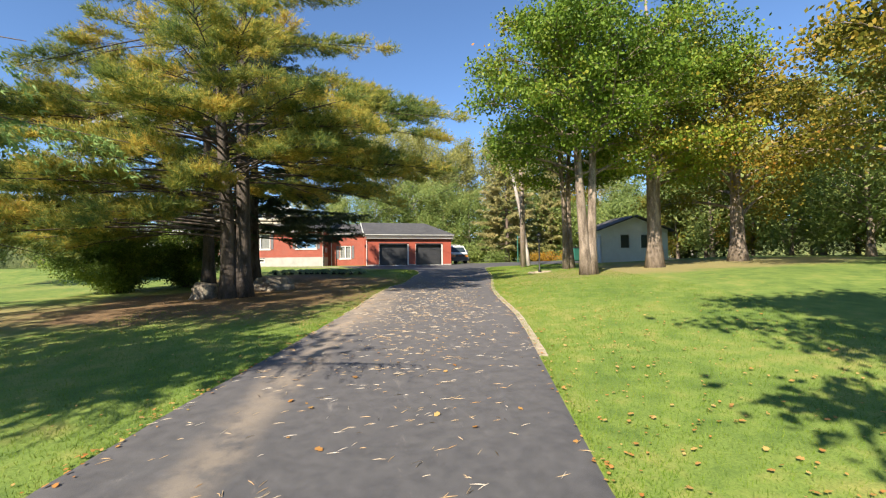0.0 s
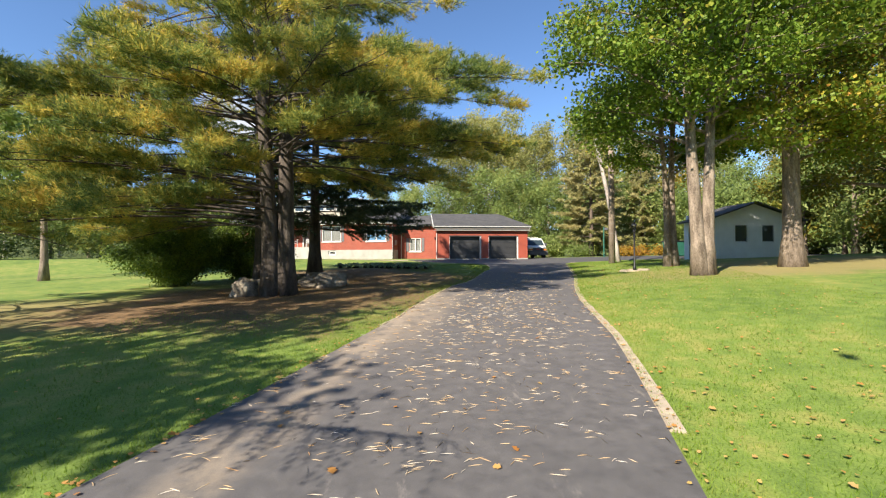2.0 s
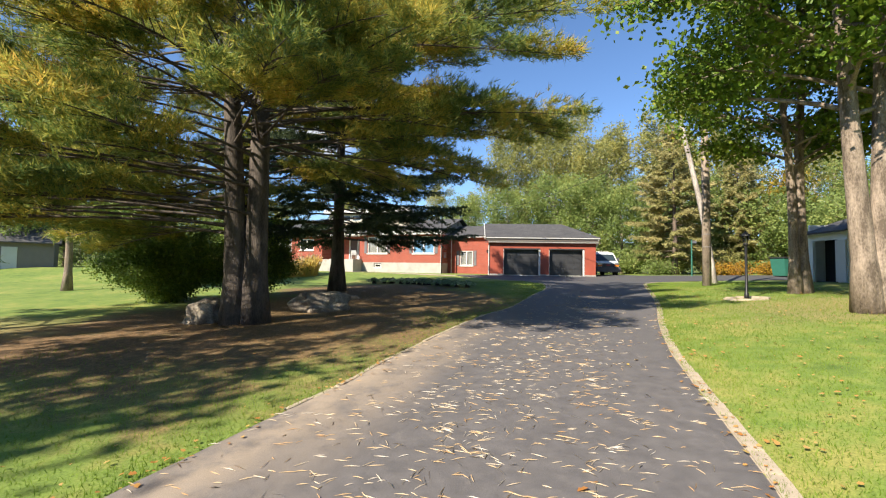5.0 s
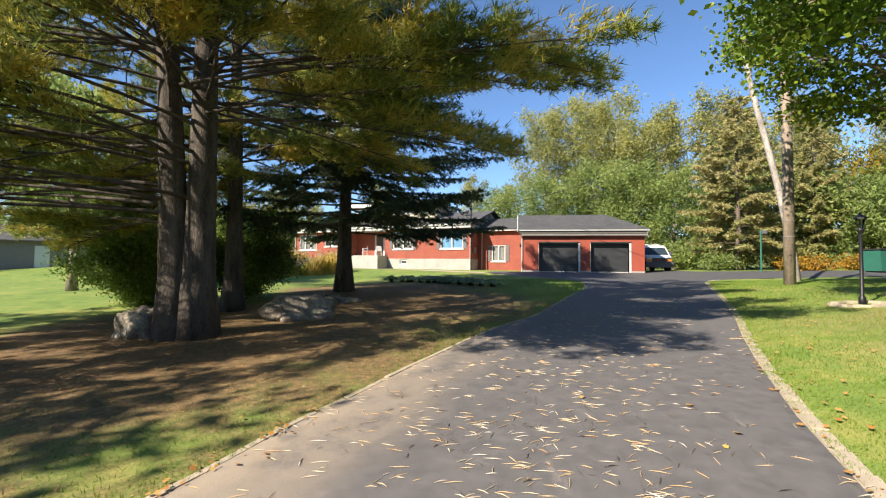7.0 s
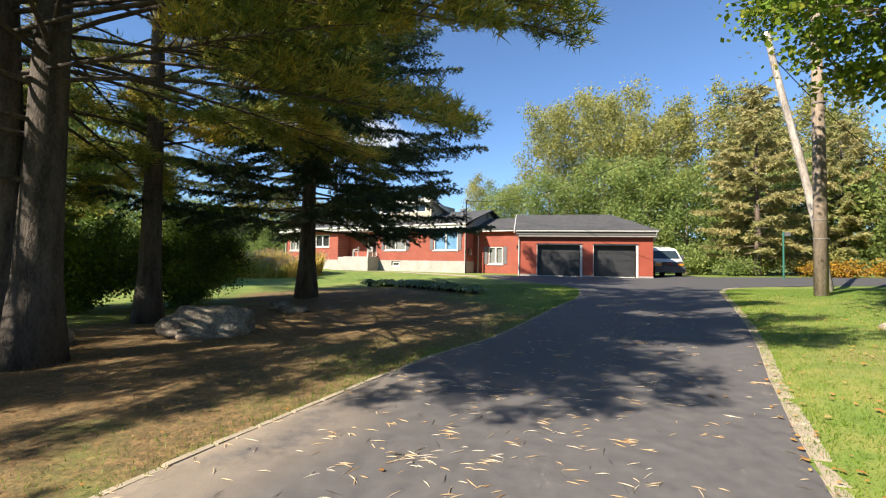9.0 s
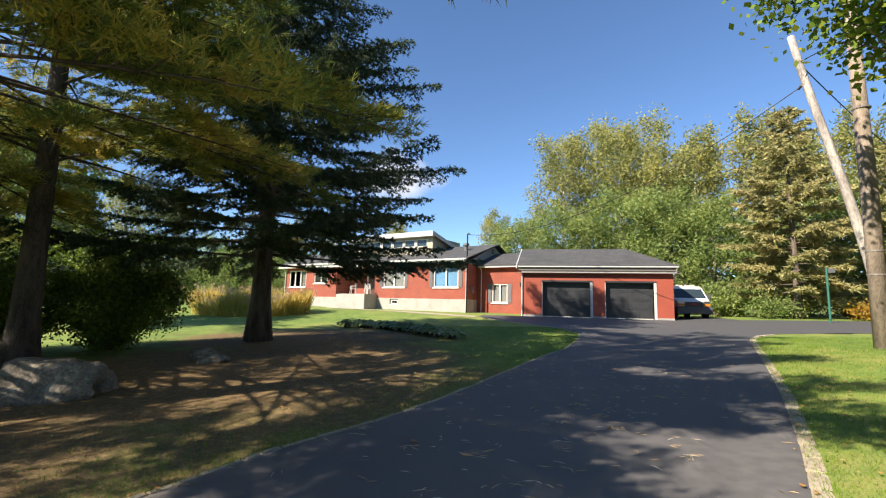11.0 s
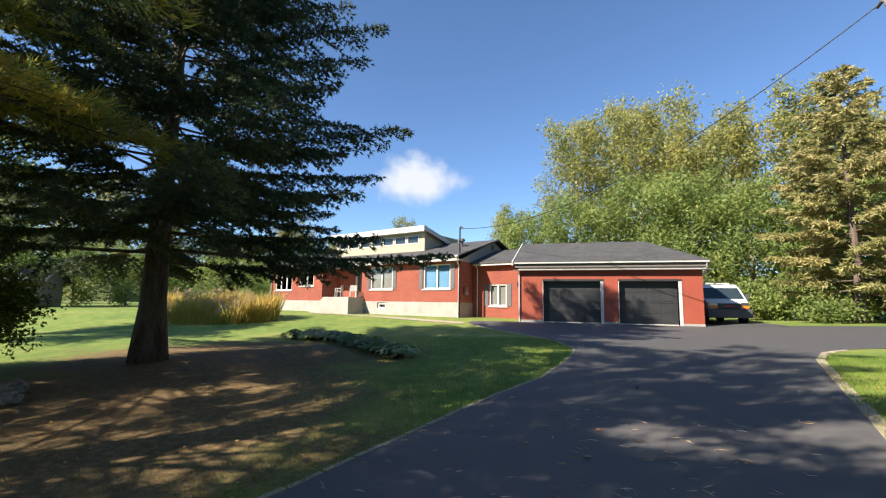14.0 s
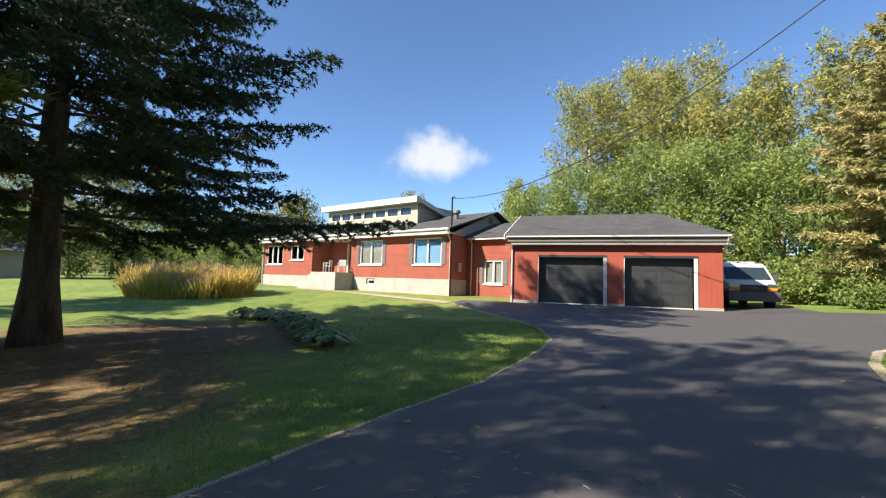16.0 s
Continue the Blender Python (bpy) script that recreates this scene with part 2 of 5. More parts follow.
verge = k.span(k.maths("ABSOLUTE", k.maths("ADD", k.maths("ADD", across, 1.85), wob)), 0.85, 0.1)
verge = k.maths("MULTIPLY", verge, k.maths("MULTIPLY", k.span(sep.outputs[1], 9.5, 13.0), k.span(sep.outputs[1], 20.0, 16.0)))
c = k.mix(k.maths("MULTIPLY", k.maths("MULTIPLY", verge, k.span(k.noise(1.8, 6.0, 0.7), 0.3, 0.55)), 0.45), c, sand)
scuff = k.maths("MULTIPLY", k.span(k.noise(1.6, 6.0, 0.75, (1.6, 0.5, 1)), 0.6, 0.74), k.span(sep.outputs[1], 26.0, 18.0))
c = k.mix(k.maths("MULTIPLY", scuff, 0.5), c, (0.24, 0.22, 0.2))
# sun's brightness put into the colour: asphalt palest about y 12 to 14
sunlit = k.maths("MULTIPLY", k.maths("MULTIPLY", k.span(sep.outputs[1], 36.0, 14.0), k.span(sep.outputs[1], 2.0, 12.0)), 0.6)
c = k.mix(sunlit, c, k.mix(1.0, c, (1.8, 1.68, 1.6), "MULTIPLY"))
k.colour(c).bump(k.maths("ADD", fine, k.maths("MULTIPLY", mid, 0.4)), 0.5, 0.006)
k.roughness(k.span(mid, 0.3, 0.7, 0.68, 0.85))
M["asphalt"] = k.m


def brick_mat(name, vertical=False):
    k = Mat(name, rough=0.85)
    rot = k.n.new("ShaderNodeMapping")
    rot.inputs["Rotation"].default_value = (radians(90), 0, 0)
    k.l.new(k.c, rot.inputs["Vector"])
    t = k.n.new("ShaderNodeTexBrick")
    for key, val in (("Scale", 1.0), ("Mortar Size", 0.007), ("Brick Width", 0.21), ("Row Height", 0.07), ("Bias", 0.0)):
        t.inputs[key].default_value = val
    t.inputs["Color1"].default_value = (0.33, 0.075, 0.045, 1)
    t.inputs["Color2"].default_value = (0.26, 0.055, 0.035, 1)
    t.inputs["Mortar"].default_value = (0.3, 0.13, 0.095, 1)
    k.l.new(rot.outputs[0], t.inputs["Vector"])
    stain = k.ramp(k.noise(0.8, 5.0, 0.6), ((0.3, (0.82, 0.8, 0.8)), (0.7, (1.08, 1.04, 1.0))))
    k.colour(k.mix(1.0, t.outputs["Color"], stain, "MULTIPLY"))
    k.bump(t.outputs["Fac"], -0.4, 0.006)
    return k.m


M["brick"] = brick_mat("red_brick")
M["siding_red"] = plain("red_painted_siding", (0.33, 0.072, 0.042), 0.6, 0, 0.1, 1.2, 0.15)
M["gable_grey"] = plain("grey_gable_siding", (0.36, 0.36, 0.35), 0.6, 0, 0.06, 2.0)
M["concrete"] = plain("pale_concrete", (0.36, 0.35, 0.32), 0.9, 0, 0.2, 1.6, 0.3)
M["paver"] = plain("kerb_concrete", (0.4, 0.33, 0.25), 0.92, 0, 0.25, 5.0, 0.5)
M["white"] = plain("white_paint", (0.6, 0.59, 0.56), 0.45, 0, 0.05, 2.0)
M["shed_white"] = plain("dull_white_siding", (0.74, 0.75, 0.74), 0.6, 0, 0.08, 2.0)
M["beige"] = plain("beige_siding", (0.4, 0.36, 0.27), 0.6, 0, 0.06, 2.0)
M["grey_trim"] = plain("grey_shutter_paint", (0.13, 0.13, 0.14), 0.55, 0, 0.1, 4.0)
M["fascia_grey"] = plain("brown_grey_fascia", (0.19, 0.165, 0.15), 0.5, 0, 0.1, 2.0)
M["black"] = plain("black_door_paint", (0.042, 0.043, 0.047), 0.38, 0, 0.2, 3.0)
M["black_metal"] = plain("black_iron", (0.016, 0.016, 0.018), 0.45, 0.3, 0.2, 6.0)
M["dark"] = plain("dark_recess", (0.02, 0.02, 0.022), 0.8)
M["green_metal"] = plain("green_painted_metal", (0.03, 0.14, 0.1), 0.5, 0, 0.12, 4.0)
M["curtain"] = plain("blue_curtain", (0.17, 0.34, 0.55), 0.9, 0, 0.15, 2.0)
M["curtain_pale"] = plain("pale_curtain", (0.27, 0.26, 0.25), 0.9, 0, 0.12, 2.0)
M["wood_dark"] = plain("dark_varnished_wood", (0.09, 0.045, 0.025), 0.4, 0, 0.2, 3.0)
M["rubber"] = plain("black_rubber", (0.018, 0.018, 0.019), 0.85)
M["bumper"] = plain("grey_plastic_bumper", (0.085, 0.085, 0.09), 0.6)
M["amber"] = plain("amber_lens", (0.7, 0.22, 0.03), 0.2)
M["red_badge"] = plain("red_badge", (0.45, 0.03, 0.03), 0.35)
M["chrome"] = plain("brushed_metal", (0.6, 0.6, 0.6), 0.3, 1.0, 0.05)
M["van_paint"] = plain("white_car_paint", (0.72, 0.73, 0.74), 0.25, 0, 0.03, 1.0)
M["cable"] = plain("black_cable", (0.01, 0.01, 0.011), 0.6)
M["soil"] = plain("garden_soil", (0.06, 0.042, 0.03), 0.95, 0, 0.3, 6.0, 0.5)

k = Mat("distant_woods", rough=1.0)
f = k.maths("ADD", k.maths("MULTIPLY", k.noise(0.09, 4.0, 0.6, (1, 1, 1.6)), 0.5), k.maths("MULTIPLY", k.noise(0.7, 5.0, 0.7), 0.5))
k.colour(k.ramp(f, ((0.34, (0.05, 0.075, 0.03)), (0.52, (0.14, 0.17, 0.055)), (0.68, (0.3, 0.27, 0.08))))).bump(k.noise(0.6, 6.0, 0.7), 1.0, 1.5)
M["far_woods"] = k.m

k = Mat("grey_shingles", rough=0.9)
t = k.n.new("ShaderNodeTexBrick")
for key, val in (("Scale", 1.0), ("Mortar Size", 0.008), ("Brick Width", 0.3), ("Row Height", 0.14)):
    t.inputs[key].default_value = val
t.inputs["Color1"].default_value = (0.085, 0.083, 0.085, 1)
t.inputs["Color2"].default_value = (0.06, 0.06, 0.064, 1)
t.inputs["Mortar"].default_value = (0.035, 0.035, 0.037, 1)
k.l.new(k.c, t.inputs["Vector"])
k.colour(k.mix(1.0, t.outputs["Color"], k.ramp(k.noise(1.1, 5.0), ((0.3, (0.85, 0.85, 0.85)), (0.7, (1.2, 1.18, 1.15)))), "MULTIPLY")).bump(k.noise(90.0, 3.0), 0.5, 0.005)
M["shingle"] = k.m

k = Mat("boulder_stone", rough=0.95)
f = k.maths("ADD", k.maths("MULTIPLY", k.noise(3.0, 6.0, 0.65), 0.6), k.maths("MULTIPLY", k.noise(22.0, 4.0, 0.6), 0.4))
k.colour(k.ramp(f, ((0.36, (0.09, 0.075, 0.058)), (0.5, (0.22, 0.185, 0.145)), (0.64, (0.45, 0.39, 0.3))))).bump(f, 0.9, 0.05)
M["stone"] = k.m

# clear panes: mostly see-through, with a sharp reflection that grows at a slant
k = Mat("window_glass", (0.9, 0.92, 0.92), 0.02)
see, gloss = k.n.new("ShaderNodeBsdfTransparent"), k.n.new("ShaderNodeBsdfGlossy")
gloss.inputs["Roughness"].default_value = 0.02
see.inputs["Color"].default_value = (0.85, 0.88, 0.88, 1)
fres = k.n.new("ShaderNodeFresnel")
fres.inputs["IOR"].default_value = 1.3
pick = k.n.new("ShaderNodeMixShader")
k.l.new(fres.outputs[0], pick.inputs[0])
k.l.new(see.outputs[0], pick.inputs[1])
k.l.new(gloss.outputs[0], pick.inputs[2])
k.l.new(pick.outputs[0], k.n["Material Output"].inputs[0])
M["glass"] = k.m
M["windscreen"] = plain("tinted_windscreen", (0.03, 0.045, 0.055), 0.06)


# ---- mesh helpers ----
class MB:
    """A growing list of corners and faces for one mesh."""

    def __init__(self):
        self.v, self.f = [], []

    def add(self, verts, faces):
        o = len(self.v)
        self.v += [tuple(p) for p in verts]
        self.f += [tuple(i + o for i in q) for q in faces]
        return self

    def box(self, x0, x1, y0, y1, z0, z1):
        vs = [(x, y, z) for z in (z0, z1) for y in (y0, y1) for x in (x0, x1)]
        return self.add(vs, ((0, 2, 3, 1), (4, 5, 7, 6), (0, 1, 5, 4), (2, 6, 7, 3), (0, 4, 6, 2), (1, 3, 7, 5)))

    def turned(self, m, x0, x1, y0, y1, z0, z1):
        o = len(self.v)
        self.box(x0, x1, y0, y1, z0, z1)
        self.v[o:] = [tuple(m @ Vector(p)) for p in self.v[o:]]
        return self

    def tube(self, pts, radii, n=8, cap=True):
        pts = [Vector(p) for p in pts]
        rings, side = [], None
        for i, p in enumerate(pts):
            d = (pts[min(i + 1, len(pts) - 1)] - pts[max(i - 1, 0)]).normalized()
            if side is None:
                side = d.cross(Vector((0, 0, 1)) if abs(d.z) < 0.9 else Vector((1, 0, 0))).normalized()
            side = (side - d * side.dot(d)).normalized()
            up = d.cross(side)
            rings.append([p + (side * math.cos(2 * math.pi * j / n) + up * math.sin(2 * math.pi * j / n)) * radii[i] for j in range(n)])
        fs = [(i * n + j, i * n + (j + 1) % n, (i + 1) * n + (j + 1) % n, (i + 1) * n + j) for i in range(len(pts) - 1) for j in range(n)]
        if cap:
            fs += [tuple(range(n - 1, -1, -1)), tuple((len(pts) - 1) * n + j for j in range(n))]
        return self.add([q for r in rings for q in r], fs)

    def prism(self, outline, depth, m=None):
        """A flat outline in x and z, pushed back along y by depth."""
        n = len(outline)
        vs = [Vector((x, 0, z)) for x, z in outline] + [Vector((x, depth, z)) for x, z in outline]
        if m is not None:
            vs = [m @ p for p in vs]
        return self.add(vs, [tuple(range(n)), tuple(range(2 * n - 1, n - 1, -1))] + [(i, i + n, (i + 1) % n + n, (i + 1) % n) for i in range(n)])

    def mesh(self, name):
        me = bpy.data.meshes.new(name)
        me.from_pydata(self.v, [], self.f)
        me.update()
        return me


def part(name, mb, material, parent=None, label="", smooth=False, bevel=0.0):
    """One mesh object under a thing or a part."""
    me = mb.mesh(name)
    if bevel:
        bm = bmesh.new()
        bm.from_mesh(me)
        bmesh.ops.recalc_face_normals(bm, faces=bm.faces)
        bmesh.ops.bevel(bm, geom=list(bm.edges), offset=bevel, segments=2, affect="EDGES", clamp_overlap=True)
        bm.to_mesh(me)
        bm.free()
    me.materials.append(material)
    if smooth:
        me.shade_smooth()
    ob = new(name, me)
    ob.parent = parent
    return tagged(ob, label=label) if label else ob


def thing(name, label, category, m=None, group="", kind=""):
    """An Empty that holds a thing's parts."""
    ob = new(name)
    ob.empty_display_size = 0.3
    if m is not None:
        ob.matrix_basis = m
    return tagged(ob, label, category, group, kind)


def soup(name, verts, per, material, parent=None, label=""):
    """Many loose small faces of `per` corners each, from an array (n * per, 3)."""
    n = len(verts) // per
    me = bpy.data.meshes.new(name)
    me.vertices.add(n * per)
    me.vertices.foreach_set("co", np.asarray(verts, dtype=np.float32).ravel())
    me.loops.add(n * per)
    me.loops.foreach_set("vertex_index", np.arange(n * per, dtype=np.int32))
    me.polygons.add(n)
    me.polygons.foreach_set("loop_start", np.arange(n, dtype=np.int32) * per)
    me.update(calc_edges=True)
    me.materials.append(material)
    ob = new(name, me)
    ob.parent = parent
    return tagged(ob, label=label) if label else ob


# ---- lie of the land ----
RISE_Y = (-60, -10, 0, 7, 15, 24, 33, 43, 60, 400)
RISE_Z = (-3.0, -0.8, -0.25, 0.2, 0.74, 1.02, 1.45, 1.84, 2.1, 2.1)
EDGE_R_Y = (-40, 3.7, 9.3, 11.4, 13.9, 15.6, 17.8, 19.7, 21.5, 24.0, 26.7, 30.3, 32.3, 33.7, 34.5, 35.2, 36.0, 37.0, 38.5, 60)
EDGE_R_X = (-8.2, 2.1, 4.0, 4.66, 5.26, 5.7, 6.42, 7.1, 7.8, 8.7, 9.57, 10.7, 11.35, 12.06, 12.9, 14.6, 18.0, 25.0, 45.0, 45.0)
EDGE_L_Y = (-40, 4.9, 6.5, 9.1, 10.5, 12.1, 13.5, 14.5, 15.5, 16.6, 17.9, 19.1, 20.1, 21.3, 22.5, 24.4, 26.3, 27.6, 29.1, 31.8, 33.3, 35.1, 37.0, 38.8, 40.8, 42.0, 60)
EDGE_L_X = (-13.0, -2.35, -1.84, -0.87, -0.38, 0.2, 0.74, 0.97, 1.3, 1.58, 1.96, 2.3, 2.62, 3.2, 3.62, 4.15, 4.7, 5.1, 5.65, 6.12, 6.2, 5.6, 4.5, 3.1, 1.5, 0.9, 0.9)


def rise(y):
    return float(np.interp(y, RISE_Y, RISE_Z))


def ground_z(x, y):
    """Height of the land: a rise along the drive, banked up on its right and easing down on its left."""
    z = sum(rise(y + d) for d in (-1.5, -0.75, 0, 0.75, 1.5)) / 5
    right, left = 2.2 + 0.23 * y, -2.2 + 0.23 * y
    if x > right:
        d = x - right
        z += min(1.1, 0.35 * (1 - math.exp(-d / 3)) + 0.035 * d) * min(1, max(0, (y + 2) / 14)) * (1 - 0.6 * min(1, max(0, (y - 27) / 8)))
    if x < left:
        z -= min(0.7, 0.025 * (left - x)) * (1 if y < 36 else max(0, 1 - (y - 36) / 8))
    return z


def edge_l(y):
    return float(np.interp(y, EDGE_L_Y, EDGE_L_X))


def edge_r(y):
    return float(np.interp(y, EDGE_R_Y, EDGE_R_X))


def on_drive(x, y, margin=0.0):
    return y < 43.0 and edge_l(y) - margin < x < edge_r(y) + margin


def spread(lo, hi, step, far):
    mid = list(np.arange(lo, hi + 0.001, step))
    out, s, a = [], step, 0.0
    while a < far:
        s *= 1.35
        a += s
        out.append(a)
    return [lo - o for o in reversed(out)] + mid + [hi + o for o in out]


gx, gy = spread(-26, 32, 0.4, 1800), spread(-8, 52, 0.4, 1800)
mb = MB()
for y in gy:
    for x in gx:
        sunk = 0.09 if on_drive(x, y, -0.45) else 0.0
        mb.v.append((x, y, ground_z(x, y) - sunk + 0.012 * noise.noise((x * 1.3, y * 1.3, 0))))
nx = len(gx)
mb.f = [(j * nx + i, j * nx + i + 1, (j + 1) * nx + i + 1, (j + 1) * nx + i) for j in range(len(gy) - 1) for i in range(nx - 1)]
tagged(part("ground", mb, M["lawn"], smooth=True), "mown green lawn with bare needle-strewn earth under the conifers", "lawn", kind="structure")

# driveway sheet with an apron in front of the garage
mb = MB()
rows_y = list(np.arange(-14, 43.0, 0.2)) + [43.0]
cols = 44
for y in rows_y:
    a, b = edge_l(y), edge_r(y)
    a += 0.03 * noise.noise((y * 2.1, 3.0, 0))
    for i in range(cols):
        x = a + (b - a) * i / (cols - 1)
        mb.v.append((x, y, ground_z(x, y) + 0.018 + (0.012 if 0 < i < cols - 1 else -0.008)))
mb.f = [(j * cols + i, j * cols + i + 1, (j + 1) * cols + i + 1, (j + 1) * cols + i) for j in range(len(rows_y) - 1) for i in range(cols - 1)]
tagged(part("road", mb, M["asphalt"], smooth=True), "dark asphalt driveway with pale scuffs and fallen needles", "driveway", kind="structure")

# asphalt bay beside the garage
mb = MB()
for j in range(17):
    y = 42.6 + j * 0.5
    for i in range(9):
        x = 11.75 + (3.1 + 0.12 * noise.noise((y, 2.0, 0))) * i / 8
        mb.v.append((x, y, ground_z(x, y) + 0.034))
mb.f = [(j * 9 + i, j * 9 + i + 1, (j + 1) * 9 + i + 1, (j + 1) * 9 + i) for j in range(16) for i in range(8)]
tagged(part("road", mb, M["asphalt"], smooth=True), "dark asphalt parking bay beside the garage", "driveway", kind="structure")

# ---- house: long red brick bungalow, turned a little away from the garage ----
HOUSE = pose(-0.73, 46.05, 1.75, 0, 0, -18)
Z0 = 1.75
house = thing("house", "red brick bungalow with white fascia and grey shingle roof", "house", HOUSE)
L, D, TH = -19.1, 8.7, 0.25
Zf, Ze, Zr = 2.79 - Z0, 5.32 - Z0, 7.17 - Z0
PORCH = (-12.6, -8.3)


def wall_with_holes(mb, u0, u1, z0, z1, v0, v1, holes):
    """One wall along u, in one piece, with rectangular holes (ua, ub, za, zb) right through it."""
    us = sorted({u0, u1, *[h[0] for h in holes], *[h[1] for h in holes]})
    zs = sorted({z0, z1, *[min(z1, max(z0, h[2])) for h in holes], *[min(z1, max(z0, h[3])) for h in holes]})

    def solid(i, j):
        if not (0 <= i < len(us) - 1 and 0 <= j < len(zs) - 1):
            return False
        u, z = (us[i] + us[i + 1]) / 2, (zs[j] + zs[j + 1]) / 2
        return not any(h[0] < u < h[1] and h[2] < z < h[3] for h in holes)

    seen, verts, faces = {}, [], []

    def at(i, j, v):
        if (i, j, v) not in seen:
            seen[i, j, v] = len(verts)
            verts.append((us[i], v1 if v else v0, zs[j]))
        return seen[i, j, v]

    for i in range(len(us) - 1):
        for j in range(len(zs) - 1):
            if not solid(i, j):
                continue
            faces.append((at(i, j, 0), at(i + 1, j, 0), at(i + 1, j + 1, 0), at(i, j + 1, 0)))
            faces.append((at(i, j + 1, 1), at(i + 1, j + 1, 1), at(i + 1, j, 1), at(i, j, 1)))
            for di, dj, a, b in ((-1, 0, (i, j), (i, j + 1)), (1, 0, (i + 1, j + 1), (i + 1, j)), (0, -1, (i + 1, j), (i, j)), (0, 1, (i, j + 1), (i + 1, j + 1))):
                if not solid(i + di, j + dj):
                    faces.append((at(*a, 0), at(*b, 0), at(*b, 1), at(*a, 1)))
    mb.add(verts, faces)


W_HOUSE = [(-2.7, -0.62, 3.62 - Z0, 5.17 - Z0), (-7.42, -5.36, 3.62 - Z0, 5.17 - Z0), (-15.35, -13.65, 3.95 - Z0, 5.05 - Z0), (-19.0 + 0.35, -16.4, 3.62 - Z0, 5.1 - Z0)]
bw = (-6.7, -5.9, 2.28 - Z0, 2.72 - Z0)
mb = MB()
wall_with_holes(mb, PORCH[1], 0, Zf, Ze, 0, TH, W_HOUSE[:2])
part("wall", mb, M["brick"], house, "red brick front wall")
mb = MB()
wall_with_holes(mb, L, PORCH[0], Zf, Ze, 0, TH, W_HOUSE[2:])
part("wall", mb, M["brick"], house, "red brick front wall")
mb = MB()
mb.box(-TH, 0, TH, D, Zf, Ze)
part("wall", mb, M["brick"], house)
part("wall", MB().box(L, L + TH, TH, D, Zf, Ze), M["brick"], house)
part("wall", MB().box(L + TH, -TH, D - TH, D, Zf, Ze), M["brick"], house)
# recessed porch walls with the entrance
mb = MB()
wall_with_holes(mb, PORCH[0], PORCH[1], Zf, Ze, 1.5, 1.5 + TH, [(-10.4, -8.7, 3.1 - Z0, 5.12 - Z0)])
part("porch_wall", mb, M["brick"], house)
for a in (PORCH[0] - TH, PORCH[1]):
    part("porch_wall", MB().box(a, a + TH, TH, 1.5, Zf, Ze), M["brick"], house)
mb = MB()
wall_with_holes(mb, L - 0.03, 0.03, -0.5, Zf, -0.03, 0.3, [bw])
mb.box(-0.3, 0.03, 0.3, D, -0.5, Zf).box(L - 0.03, L + 0.3, 0.3, D, -0.5, Zf)
part("foundation", mb, M["concrete"], house, "pale concrete foundation")
part("basement_recess", MB().box(bw[0] - 0.1, bw[1] + 0.1, 0.3, 0.5, bw[2] - 0.1, bw[3] + 0.1), M["dark"], house)


def window(parent, u0, u1, z0, z1, behind, v=0.0, shutters=True, leaves=2, behind_mat="curtain_pale"):
    """A white casement window with its sill, panes, curtain and shutters."""
    w = part("window", MB().box(u0, u1, v + 0.15, v + 0.17, z0, z1), M[behind_mat] if behind else M["dark"], parent, "white framed casement window")
    t = 0.075
    fr = MB().box(u0, u1, v + 0.03, v + 0.12, z1 - t, z1).box(u0, u1, v + 0.03, v + 0.12, z0, z0 + t)
    fr.box(u0, u0 + t, v + 0.03, v + 0.12, z0 + t, z1 - t).box(u1 - t, u1, v + 0.03, v + 0.12, z0 + t, z1 - t)
    step = (u1 - u0) / leaves
    for i in range(1, leaves):
        fr.box(u0 + step * i - 0.055, u0 + step * i + 0.055, v + 0.035, v + 0.115, z0 + t, z1 - t)
    part("window_frame", fr, M["white"], w)
    for i in range(leaves):
        g = part("pane", MB().box(u0 + step * i + 0.05, u0 + step * (i + 1) - 0.05, v + 0.07, v + 0.08, z0 + 0.06, z1 - 0.06), M["glass"], w)
        g.visible_shadow = False
    part("window_sill", MB().box(u0 - 0.08, u1 + 0.08, v - 0.07, v + 0.028, z0 - 0.09, z0), M["white"], w, bevel=0.008)
    if shutters:
        for a in (u0 - 0.34, u1 + 0.06):
            sh = MB().box(a, a + 0.28, v - 0.03, v - 0.004, z0, z1)
            for q in range(int((z1 - z0) / 0.1)):
                sh.box(a + 0.03, a + 0.25, v - 0.042, v - 0.03, z0 + 0.04 + q * 0.1, z0 + 0.105 + q * 0.1)
            part("shutter", sh, M["grey_trim"], w, "grey louvred shutter")
    return w


window(house, *W_HOUSE[0], True, behind_mat="curtain")
window(house, *W_HOUSE[1], True)
window(house, *W_HOUSE[2], False, shutters=False)
window(house, *W_HOUSE[3], True, shutters=False, leaves=3)
window(house, bw[0] + 0.06, bw[1] - 0.06, bw[2] + 0.05, bw[3] - 0.05, False, v=0.02, shutters=False, leaves=1)
# entrance door of dark wood with a glazed white storm door beside it
door = part("door", MB().box(-10.35, -9.6, 1.58, 1.63, 3.1 - Z0, 5.1 - Z0), M["wood_dark"], house, "dark wooden entrance door with a white storm door")
part("storm_door", MB().box(-9.56, -8.82, 1.55, 1.6, 3.1 - Z0, 3.45 - Z0).box(-9.56, -8.82, 1.55, 1.6, 4.98 - Z0, 5.1 - Z0).box(-9.56, -9.42, 1.55, 1.6, 3.45 - Z0, 4.98 - Z0).box(-8.96, -8.82, 1.55, 1.6, 3.45 - Z0, 4.98 - Z0), M["white"], door)
part("door_glass", MB().box(-9.42, -8.96, 1.57, 1.58, 3.45 - Z0, 4.98 - Z0), M["windscreen"], door)
